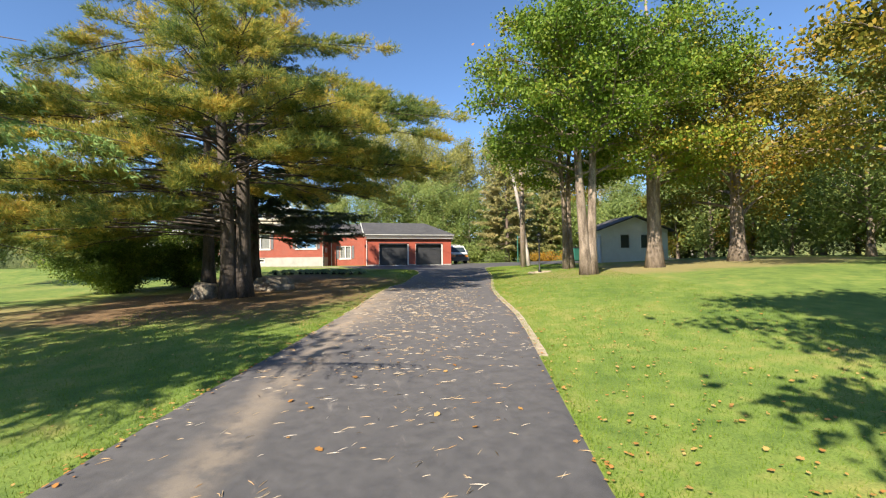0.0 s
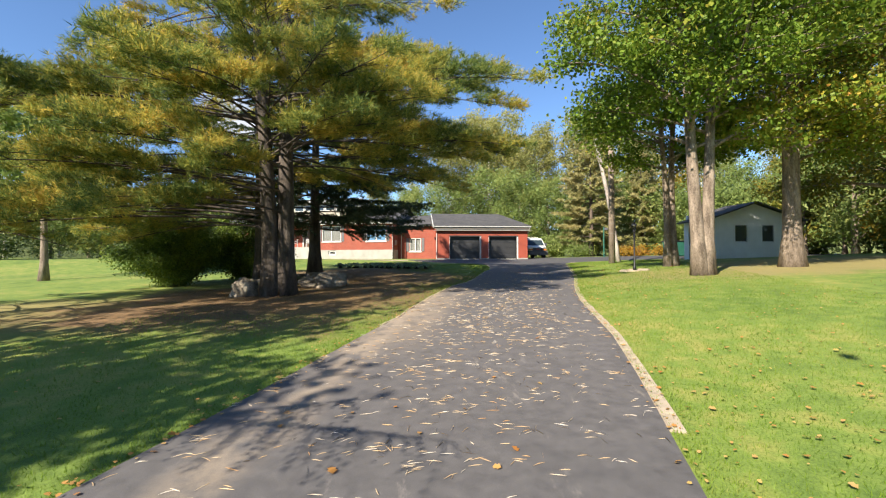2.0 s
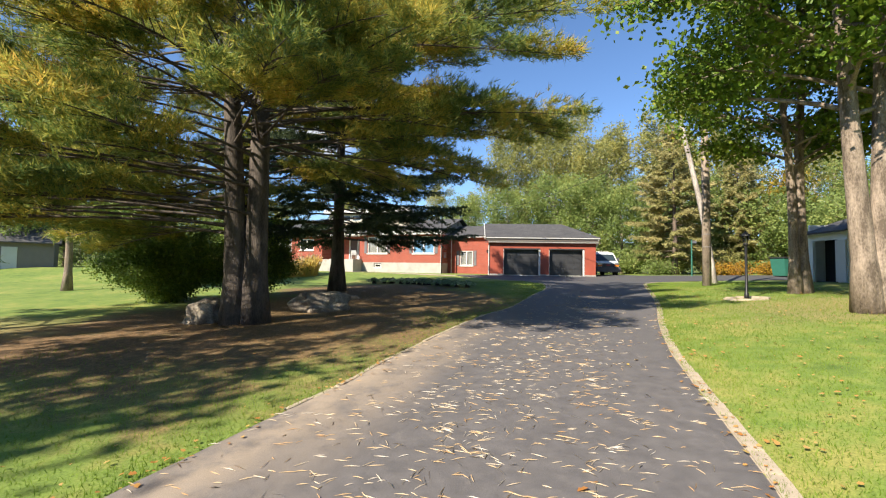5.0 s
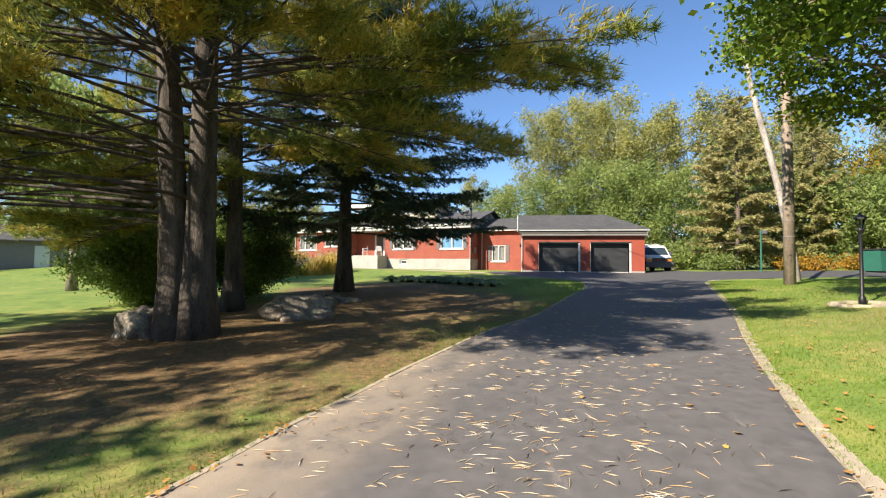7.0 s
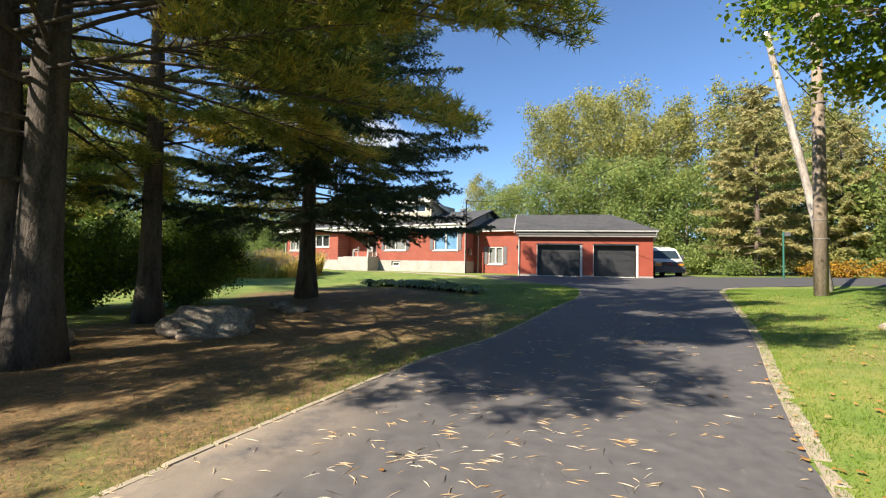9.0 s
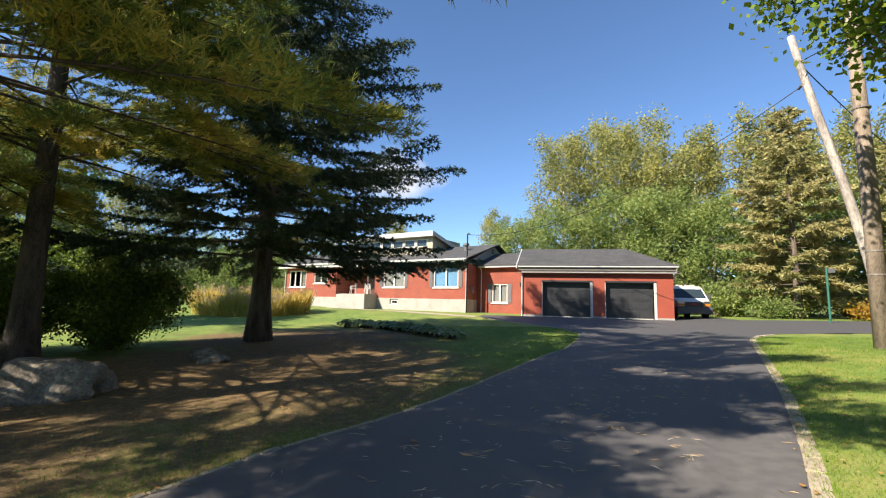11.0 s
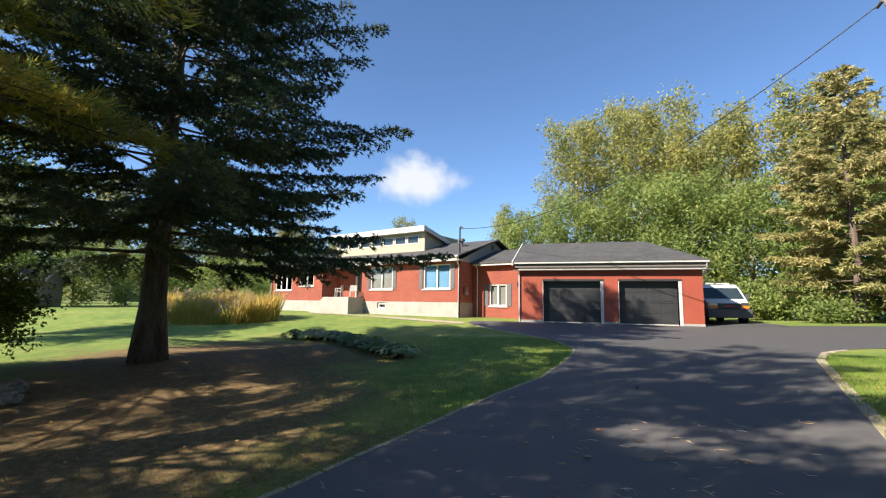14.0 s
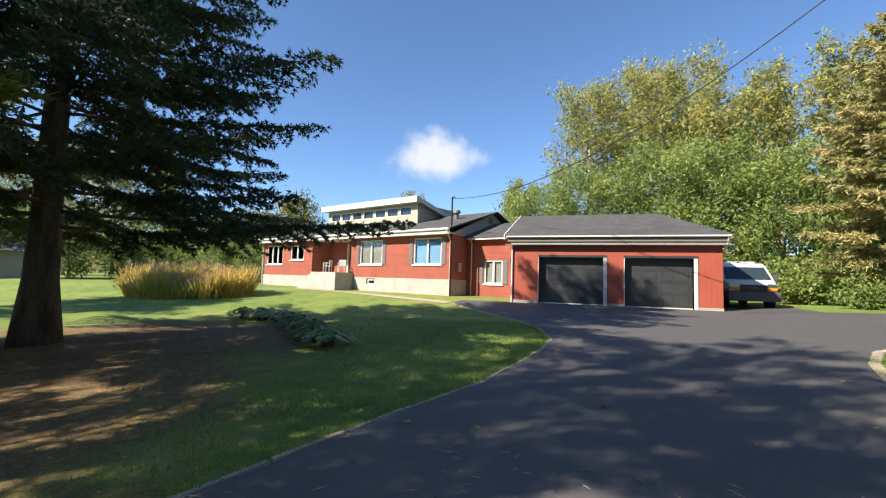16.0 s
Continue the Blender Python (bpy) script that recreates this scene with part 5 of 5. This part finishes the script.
soup("blade", np.stack([base - side, base + side, mid + side, tip, mid - side], axis=1).reshape(-1, 3), 5, M["reed"], reeds)
pl = tip[rng.integers(0, len(tip), 700)]
soup("plume", needles(pl, np.tile(np.array([0.1, 0, 1.0]), (len(pl), 1)), 12, 0.22, 0.02, 0.5, rng), 3, M["litter"], reeds, "pale feathery plumes")


def boulder(label, at, size, seed, rz=0):
    bm = bmesh.new()
    bmesh.ops.create_icosphere(bm, subdivisions=4, radius=1.0)
    off = Vector((seed * 3.7, seed * 1.3, 0))
    for v in bm.verts:
        n = v.co.normalized()
        r = 1 + 0.42 * noise.noise(n * 1.5 + off) + 0.2 * noise.noise(n * 3.4 + off) + 0.07 * noise.noise(n * 8 + off)
        p = n * r
        p.z = max(-0.55, min(0.8 + 0.3 * noise.noise(n * 1.7 + off), p.z))
        v.co = Vector((p.x * size[0], p.y * size[1], p.z * size[2]))
    me = bpy.data.meshes.new("boulder")
    bm.to_mesh(me)
    bm.free()
    me.materials.append(M["stone"])
    me.shade_smooth()
    ob = new("boulder", me)
    ob.matrix_basis = Matrix.Translation(at) @ Matrix.Rotation(radians(rz), 4, "Z")
    return tagged(ob, label, "boulder", "boulders under the pines")


boulder("large flat-topped grey boulder under the pines", gz3(-2.45, 21.35, 0.12), (0.84, 0.6, 0.52), 1, 15)
boulder("dark grey boulder at the foot of the twin pine", gz3(-4.55, 18.6, 0.14), (0.42, 0.4, 0.5), 2)
boulder("rounded dark boulder beside the twin pine", gz3(-4.75, 19.75, 0.12), (0.5, 0.45, 0.45), 3, 40)
boulder("small grey stone near the spruce", gz3(-3.4, 25.6, 0.06), (0.34, 0.26, 0.2), 4)
boulder("low stone half sunk near the spruce", gz3(-2.6, 25.0, 0.03), (0.4, 0.3, 0.16), 5)

# bed of hostas on the lawn
rng = np.random.default_rng(83)
for i in range(15):
    t = i / 14
    x = -3.8 + 5.6 * t + rng.uniform(-0.15, 0.15)
    y = 34.7 - 1.7 * t - 2.2 * t * t + rng.uniform(-0.2, 0.2)
    pl = thing("hosta", "clump of broad green hosta leaves in the lawn bed", "plant", group="hosta bed")
    n = 150
    az, rr = rng.uniform(0, 6.28, n), rng.uniform(0.05, 0.5, n)
    z0 = ground_z(x, y)
    c = np.stack([x + np.cos(az) * rr, y + np.sin(az) * rr, z0 + 0.32 - 0.45 * rr ** 1.5 + rng.uniform(-0.08, 0.05, n)], axis=1)
    out = np.stack([np.cos(az), np.sin(az), -0.5 * np.ones(n)], axis=1)
    sd = np.stack([-np.sin(az), np.cos(az), rng.uniform(-0.3, 0.3, n)], axis=1)
    L, W = rng.uniform(0.1, 0.17, (n, 1)), rng.uniform(0.035, 0.06, (n, 1))
    soup("leaf", np.stack([c - out * L * 0.5, c + sd * W, c + out * L * 0.35 + sd * W * 0.6, c + out * L * 0.62, c + out * L * 0.35 - sd * W * 0.6, c - sd * W], axis=1).reshape(-1, 3), 6, M["hosta"], pl)
    part("stalk", MB().tube([(x, y, z0 - 0.02), (x, y, z0 + 0.3)], [0.16, 0.05], 7), M["soil"], pl)

# lamp post in a ring of stones
lx, ly = 11.1, 22.75
lz = ground_z(lx, ly)
lamp = thing("lamp_post", "black garden lamp post with a glass lantern", "lamp", pose(lx, ly, lz))
part("post", MB().tube([(0, 0, -0.1), (0, 0, 0.18), (0, 0, 0.22), (0, 0, 1.75)], [0.075, 0.07, 0.04, 0.036], 12), M["black_metal"], lamp, smooth=True)
part("collar", MB().tube([(0, 0, 1.72), (0, 0, 1.78), (0, 0, 1.83)], [0.05, 0.075, 0.05], 12), M["black_metal"], lamp)
part("lantern_glass", MB().tube([(0, 0, 1.83), (0, 0, 2.05)], [0.065, 0.1], 6), M["glass"], lamp)
part("lantern_cap", MB().tube([(0, 0, 2.05), (0, 0, 2.09), (0, 0, 2.17), (0, 0, 2.22)], [0.13, 0.12, 0.035, 0.015], 6), M["black_metal"], lamp)
for i in range(6):
    a = i * math.pi / 3
    part("lantern_bar", MB().tube([(0.068 * math.cos(a), 0.068 * math.sin(a), 1.83), (0.103 * math.cos(a), 0.103 * math.sin(a), 2.05)], [0.008, 0.008], 4), M["black_metal"], lamp)
for i in range(9):
    a = i * 0.7
    bx, by = lx + 0.55 * math.cos(a), ly + 0.42 * math.sin(a)
    st = MB().box(-0.17, 0.17, -0.1, 0.1, -0.03, 0.06)
    ob = part("edging_stone", st, M["paver"], bevel=0.02)
    ob.matrix_basis = pose(bx, by, ground_z(bx, by), 0, 0, math.degrees(a) + 90)
    tagged(ob, "flat beige stone in the ring round the lamp post", "stone", "ring round the lamp post")

# utility pole, and a leaning stripped pole behind it that carries the cables
ux, uy = 13.2, 29.4
pole = thing("utility_pole", "weathered wooden utility pole on the lawn", "utility pole", pose(ux, uy, ground_z(ux, uy)))
part("shaft", MB().tube([(0, 0, -0.3), (0, 0, 4.0), (-0.05, 0, 10.6)], [0.2, 0.18, 0.13], 14), M["pole_wood"], pole, smooth=True)
for z in (1.8, 2.4, 3.9, 6.2):
    part("pole_band", MB().tube([(0, 0, z), (0, 0, z + 0.04)], [0.2, 0.198], 14), M["fascia_grey"], pole)
lean = thing("leaning_pole", "pale stripped pole leaning behind the utility pole", "utility pole")
TOP = Vector((13.65, 33.25, 12.25))
FOOT = Vector((14.65, 31.5, ground_z(14.65, 31.5) - 0.2))
part("shaft", MB().tube([FOOT + (TOP - FOOT) * t + Vector((0.1 * math.sin(t * 5), 0, 0)) for t in np.linspace(0, 1, 9)], list(np.linspace(0.15, 0.11, 9)), 12), M["pole_white"], lean, smooth=True)
part("insulator", MB().tube([TOP + Vector((-0.02, -0.08, -2.03)), TOP + Vector((-0.02, -0.3, -1.98))], [0.04, 0.05], 8), M["grey_trim"], lean)
part("bolt", MB().tube([TOP + Vector((0, -0.2, -0.6)), TOP + Vector((0, 0.2, -0.6))], [0.02, 0.02], 6), M["grey_trim"], lean)


def cable(label, a, b, sag, r=0.016):
    a, b = Vector(a), Vector(b)
    pts = [a.lerp(b, t) - Vector((0, 0, 4 * sag * t * (1 - t))) for t in np.linspace(0, 1, 25)]
    ob = part("overhead_cable", MB().tube(pts, [r] * 25, 5), M["cable"])
    return tagged(ob, label, "cable", "overhead cables")


head = HOUSE @ Vector((0.3, -0.12, 7.28 - Z0))
cable("black overhead cable from pole to house mast", TOP + Vector((0, -0.25, -2.0)), head, 1.5)
cable("black overhead cable running on past the pole", TOP + Vector((0, -0.1, -1.0)), (34, 55, 11), 0.8, 0.02)
cable("black overhead cable across the lawn to the road", TOP + Vector((0, -0.25, -1.1)), (24, -12, 9.0), 1.2, 0.018)

# green bin and green post by the side drive
bx, by = 24.3, 40.5
bz = ground_z(bx, by)
bin_ = thing("waste_container", "dark green metal waste container by the side drive", "container", pose(bx, by, bz, 0, 0, 12))
part("body", MB().add([(-0.8, -0.5, 0.08), (0.8, -0.5, 0.08), (0.8, 0.5, 0.08), (-0.8, 0.5, 0.08), (-0.95, -0.6, 1.3), (0.95, -0.6, 1.3), (0.95, 0.6, 1.3), (-0.95, 0.6, 1.3)], [(3, 2, 1, 0), (4, 5, 6, 7), (0, 1, 5, 4), (1, 2, 6, 5), (2, 3, 7, 6), (3, 0, 4, 7)]), M["green_metal"], bin_, bevel=0.02)
part("lid", MB().box(-1.0, 1.0, -0.65, 0.65, 1.305, 1.4), M["rubber"], bin_, bevel=0.02)
for sx in (-0.6, 0.6):
    part("runner", MB().box(sx - 0.06, sx + 0.06, -0.5, 0.5, -0.05, 0.078), M["black_metal"], bin_)
gp = thing("sign_post", "slim green metal post by the side drive", "post", pose(18.2, 41.5, ground_z(18.2, 41.5)))
part("post", MB().tube([(0, 0, -0.2), (0, 0, 2.7)], [0.05, 0.05], 8), M["green_metal"], gp)
part("bracket", MB().box(0.03, 0.35, -0.02, 0.02, 2.45, 2.65), M["grey_trim"], gp)

# ---- parked van ----
vx, vy = 13.25, 45.0
van = thing("van", "white work van with grey bumper parked beside the garage", "van", pose(vx, vy, ground_z(vx, vy) + 0.034, 0, 0, 2))
HW = 0.98
side_o = [(0.12, 0.42), (0.1, 0.72), (0.14, 1.02), (0.6, 1.17), (0.7, 1.2), (1.32, 1.84), (1.6, 1.98), (5.4, 1.98), (5.5, 1.8), (5.5, 0.42)]
vs, n = [], len(side_o)
for sgn in (-1, 1):
    for y, z in side_o:
        inset = 0.0 if z < 1.25 else 0.13 * (z - 1.25) / 0.73
        nose = 0.1 if y < 0.5 else 0.0
        vs.append((sgn * (HW - inset - nose), y, z))
body = part("body", MB().add(vs, [tuple(range(n)), tuple(range(2 * n - 1, n - 1, -1))] + [(i, i + n, (i + 1) % n + n, (i + 1) % n) for i in range(n)]), M["van_paint"], van, bevel=0.03)
part("windscreen", MB().add([(-0.88, 0.71, 1.24), (0.88, 0.71, 1.24), (0.78, 1.25, 1.8), (-0.78, 1.25, 1.8), (-0.88, 0.76, 1.23), (0.88, 0.76, 1.23), (0.78, 1.3, 1.79), (-0.78, 1.3, 1.79)], [(0, 1, 2, 3), (7, 6, 5, 4), (0, 4, 5, 1), (1, 5, 6, 2), (2, 6, 7, 3), (3, 7, 4, 0)]), M["windscreen"], van, "dark tinted windscreen")
for sgn in (-1, 1):
    w = MB().add([(sgn * 0.995, 0.95, 1.25), (sgn * 0.995, 2.3, 1.25), (sgn * 0.895, 2.2, 1.82), (sgn * 0.91, 1.4, 1.76), (sgn * 0.97, 0.95, 1.25), (sgn * 0.97, 2.3, 1.25), (sgn * 0.87, 2.2, 1.82), (sgn * 0.88, 1.4, 1.76)], [(0, 1, 2, 3), (7, 6, 5, 4), (0, 4, 5, 1), (1, 5, 6, 2), (2, 6, 7, 3), (3, 7, 4, 0)])
    part("side_window", w, M["windscreen"], van)
    mir = part("mirror", MB().box(sgn * 1.12 - 0.1, sgn * 1.12 + 0.1, 0.95, 1.08, 1.2, 1.5), M["bumper"], van, bevel=0.02)
    part("mirror_arm", MB().box(min(sgn * 0.95, sgn * 1.05), max(sgn * 0.95, sgn * 1.05), 0.99, 1.04, 1.25, 1.3), M["bumper"], mir)
    hl = part("headlight", MB().box(sgn * 0.68 - 0.17, sgn * 0.68 + 0.17, 0.05, 0.14, 0.9, 1.04), M["chrome"], van, bevel=0.015)
    part("turn_signal", MB().box(sgn * 0.68 - 0.17, sgn * 0.68 + 0.17, 0.04, 0.13, 0.76, 0.89), M["amber"], hl, "amber turn signal")
    for y in (0.95, 4.4):
        wh = part("wheel", MB().tube([(sgn * 0.74, y, 0.36), (sgn * 0.98, y, 0.36)], [0.36, 0.36], 20), M["rubber"], van)
        part("rim", MB().tube([(sgn * 0.97, y, 0.36), (sgn * 0.99, y, 0.36)], [0.21, 0.19], 16), M["chrome"], wh)
gr = part("grille", MB().box(-0.5, 0.5, 0.06, 0.13, 0.72, 1.0), M["bumper"], van, bevel=0.01)
for i in range(4):
    part("grille_bar", MB().box(-0.48, 0.48, 0.045, 0.062, 0.75 + i * 0.065, 0.765 + i * 0.065), M["black_metal"], gr)
part("badge", MB().box(-0.16, 0.16, 0.03, 0.044, 0.83, 0.9), M["red_badge"], gr)
part("front_bumper", MB().box(-0.97, 0.97, -0.05, 0.25, 0.3, 0.72), M["bumper"], van, bevel=0.04)
part("licence_plate", MB().box(-0.15, 0.15, -0.035, -0.022, 0.45, 0.6), M["white"], van)
rk = part("roof_rack", MB().box(-0.75, 0.75, 2.3, 2.36, 2.06, 2.1).box(-0.75, 0.75, 4.6, 4.66, 2.06, 2.1).box(-0.75, -0.7, 2.3, 4.66, 1.97, 2.06).box(0.7, 0.75, 2.3, 4.66, 1.97, 2.06), M["white"], van)
part("ladder", MB().box(-0.5, -0.44, 1.9, 4.9, 2.1, 2.16).box(0.0, 0.06, 1.9, 4.9, 2.1, 2.16), M["chrome"], rk)
part("lower_trim", MB().box(-0.99, -0.975, 1.4, 4.0, 0.4, 0.62).box(0.975, 0.99, 1.4, 4.0, 0.4, 0.62), M["bumper"], van)

# gravel strip and garden walk to the porch
mb = MB()
for j in range(41):
    t = j / 40
    cx, cy = 0.8 - 12.3 * t, 41.6 + 5.4 * t
    for s in (-0.5, 0.5):
        mb.v.append((cx, cy + s * 0.7, ground_z(cx, cy + s) + 0.025))
mb.f = [(2 * j, 2 * j + 2, 2 * j + 3, 2 * j + 1) for j in range(40)]
tagged(part("pavement", mb, M["paver"]), "worn beige garden walk to the porch", "path", kind="structure")

# ---- lawn blades, fallen leaves, dropped needles ----
rng = np.random.default_rng(91)
n = 230000
yy = rng.uniform(1.5, 36, n)
right = rng.uniform(0, 1, n) < 0.55
off = rng.uniform(0, 1, n) ** 1.5 * 6.5 + 0.02
LX, RX = np.interp(yy, EDGE_L_Y, EDGE_L_X), np.interp(yy, EDGE_R_Y, EDGE_R_X)
xx = np.where(right, RX + off, LX - off)
keep = np.ones(n, bool)
for px, py, r in ((-4.0, 19.5, 4.4), (-1.0, 24.5, 4.4), (-3.0, 30.0, 3.6), (-1.8, 17.0, 3.4)):
    keep &= np.hypot(xx - px, yy - py) > r + rng.normal(size=n) * 0.9
keep &= ~((right) & (yy > 33))
xx, yy = xx[keep], yy[keep]
zz = np.array([ground_z(a, b) for a, b in zip(xx, yy)])
b = np.stack([xx, yy, zz - 0.005], axis=1)
tip = b + np.stack([rng.normal(size=len(b)) * 0.02, rng.normal(size=len(b)) * 0.02, rng.uniform(0.02, 0.06, len(b))], axis=1)
sd = unit(np.stack([rng.normal(size=len(b)), rng.normal(size=len(b)), np.zeros(len(b))], axis=1)) * 0.0045
tagged(soup("grass", np.stack([b - sd, b + sd, tip], axis=1).reshape(-1, 3), 3, M["blade"]), "short mown green lawn grass", "grass", kind="stuff")


def scatter_leaves(name, label, spots, size, seed, mat):
    rng = np.random.default_rng(seed)
    c = np.array([(x, y, ground_z(x, y) + (0.042 if on_drive(x, y) else 0.036)) for x, y in spots])
    az = rng.uniform(0, 6.28, len(c))
    a = np.stack([np.cos(az), np.sin(az), rng.uniform(-0.3, 0.3, len(c))], axis=1)
    p = np.stack([-np.sin(az), np.cos(az), rng.uniform(-0.3, 0.3, len(c))], axis=1)
    s = size * rng.uniform(0.5, 1.3, (len(c), 1))
    ring = [(-0.5, 0.0), (-0.25, -0.42), (0.05, -0.3), (0.2, -0.5), (0.6, 0.0), (0.2, 0.5), (0.05, 0.3), (-0.25, 0.42)]
    v = np.stack([c + a * s * u + p * s * w + np.array([0, 0, 0.25]) * s * abs(w) for u, w in ring], axis=1)
    tagged(soup(name, v.reshape(-1, 3), 8, M[mat]), label, "leaf litter", kind="stuff")


r3 = random.Random(9)
spots = []
while len(spots) < 700:
    y = r3.uniform(2.0, 26)
    x = edge_r(y) + abs(r3.gauss(0, 3.2)) * (1 if y < 12 else 0.8)
    if r3.random() < (1.0 if y < 10 else 0.45):
        spots.append((x, y))
scatter_leaves("fallen_leaves", "dry orange and yellow maple leaves on the lawn", spots, 0.052, 92, "fallen")
spots = [(edge_r(y) + r3.gauss(0.02, 0.07), y) for y in [r3.uniform(2, 31) for _ in range(240)]]
spots += [(edge_l(y) + r3.gauss(-0.02, 0.1), y) for y in [r3.uniform(2, 15) for _ in range(260)]]
scatter_leaves("edge_litter", "small brown leaves caught along the drive's edge", spots, 0.045, 93, "fallen")
spots = []
while len(spots) < 70:
    y = r3.uniform(2, 38)
    x = r3.uniform(edge_l(y) + 0.1, min(edge_r(y), 14) - 0.1)
    spots.append((x, y))
scatter_leaves("drive_leaves", "scattered dry leaves on the asphalt", spots, 0.065, 94, "fallen")

spots = []
while len(spots) < 2600:
    y = r3.uniform(1.5, 30)
    spots.append((edge_r(y) + r3.uniform(0, 9) if r3.random() < 0.7 else edge_l(y) - r3.uniform(0, 7), y))
scatter_leaves("small_leaves", "small faded leaves strewn over the lawn", spots, 0.034, 96, "fallen")

# needle carpet under the pines
rng = np.random.default_rng(97)
n = 40000
which = rng.integers(0, 4, n)
cx = np.array([-3.6, -1.0, -3.4, -1.6])[which] + rng.normal(size=n) * 1.9
cy = np.array([19.0, 24.0, 29.0, 17.0])[which] + rng.normal(size=n) * 2.0
ok = cx < np.interp(cy, EDGE_L_Y, EDGE_L_X) - 0.1
cx, cy = cx[ok], cy[ok]
az = rng.uniform(0, 6.28, len(cx))
cz = np.array([ground_z(a, b) for a, b in zip(cx, cy)]) + rng.uniform(0.012, 0.04, len(cx))
mid = np.stack([cx, cy, cz], axis=1)
al = np.stack([np.cos(az), np.sin(az), rng.normal(size=len(cx)) * 0.12], axis=1) * rng.uniform(0.03, 0.07, (len(cx), 1))
ac = np.stack([-np.sin(az), np.cos(az), np.zeros(len(cx))], axis=1) * 0.003
tagged(soup("needle_carpet", np.stack([mid - al - ac, mid - al + ac, mid + al], axis=1).reshape(-1, 3), 3, M["carpet"]), "rust-brown dropped pine needles under the trees", "needle litter", kind="stuff")

rng = np.random.default_rng(95)
segs = []
for i in range(1700):
    y = rng.triangular(2.5, 13.0, 20.0) if i % 6 else rng.uniform(18, 27)
    a, bb = edge_l(y), edge_r(y)
    x = a + (bb - a) * min(0.98, max(0.02, rng.normal(0.48, 0.26)))
    bunch = rng.integers(1, 3) if rng.random() < 0.96 else rng.integers(6, 13)
    for q in range(bunch):
        az = rng.normal(0.25, 0.7) if rng.random() < 0.7 else rng.uniform(0, 6.28)
        L = rng.uniform(0.06, 0.15)
        cx, cy = x + rng.normal() * 0.05, y + rng.normal() * 0.05
        segs.append((cx, cy, az, L))
quad = []
for cx, cy, az, L in segs:
    z = ground_z(cx, cy) + 0.036
    d = np.array([math.cos(az), math.sin(az), 0]) * L / 2
    s = np.array([-math.sin(az), math.cos(az), 0]) * 0.0017
    m0 = np.array([cx, cy, z])
    bend = s * rng.uniform(-4, 4)
    quad += [m0 - d - s + bend, m0 - s, m0 + d - s + bend, m0 + d + s + bend, m0 + s + np.array([0, 0, 0.006]), m0 - d + s + bend]
tagged(soup("needle_litter", np.array(quad), 6, M["litter"]), "straw-coloured pine needles scattered on the asphalt", "needle litter", kind="stuff")

# ---- kerb stones along the drive ----
kerb = thing("kerb", "low beige concrete edging along the drive", "kerb", kind="structure")


def kerb_line(edge, y0, y1, step, width, up, outward):
    me = MB().box(-step * 0.49, step * 0.49, 0, width, -0.1, up)
    proto = None
    y = y0
    while y < y1:
        x = edge(y)
        slope = math.atan2(0.1, edge(y + 0.05) - edge(y - 0.05))
        L = step * abs(math.sin(slope))
        mid_y = y + L / 2
        mx = edge(mid_y)
        if proto is None:
            proto = part("kerb_stone", me, M["paver"], kerb, bevel=0.012)
            ob = proto
        else:
            ob = new("kerb_stone", proto.data)
            ob.parent = kerb
        ang = math.atan2(edge(mid_y + 0.1) - edge(mid_y - 0.1), 0.2)
        ob.matrix_basis = Matrix.Translation((mx, mid_y, ground_z(mx, mid_y))) @ Matrix.Rotation(-ang, 4, "Z") @ Matrix.Rotation(radians(90), 4, "Z") @ (Matrix.Scale(1, 4) if outward > 0 else Matrix.Diagonal((1, -1, 1, 1))) @ Matrix.Rotation(math.atan2(rise(mid_y + 0.5) - rise(mid_y - 0.5), 1.0) * -1, 4, "Y") @ pose(0, 0, r3.uniform(-0.008, 0.008), 0, 0, r3.uniform(-1.2, 1.2))
        y += L


kerb_line(edge_r, 7.6, 34.3, 0.42, 0.16, 0.02, -1)
kerb_line(edge_l, 12.5, 40.5, 0.42, 0.085, 0.012, 1)

# ---- wooded rise that closes the view all round ----
mb = MB()
N = 240
for i in range(N):
    a = 2 * math.pi * i / N
    ca, sa = math.cos(a), math.sin(a)
    for q, (r, zz) in enumerate(((118, -3.0), (122, 6.0), (128, 10.0), (150, 12.5), (260, 4.0))):
        lump = 2.6 * noise.noise((ca * 14, sa * 14, q * 0.7)) + 1.3 * noise.noise((ca * 45, sa * 45, q * 1.9))
        mb.v.append((5 + (r + 3 * noise.noise((ca * 20, sa * 20, 5))) * ca, 20 + r * sa, zz + (lump if q in (1, 2, 3) else 0)))
mb.f = [(i * 5 + q, ((i + 1) % N) * 5 + q, ((i + 1) % N) * 5 + q + 1, i * 5 + q + 1) for i in range(N) for q in range(4)]
tagged(part("backdrop", mb, M["far_woods"], smooth=True), "distant wooded rise in autumn colours", "woods", kind="structure")
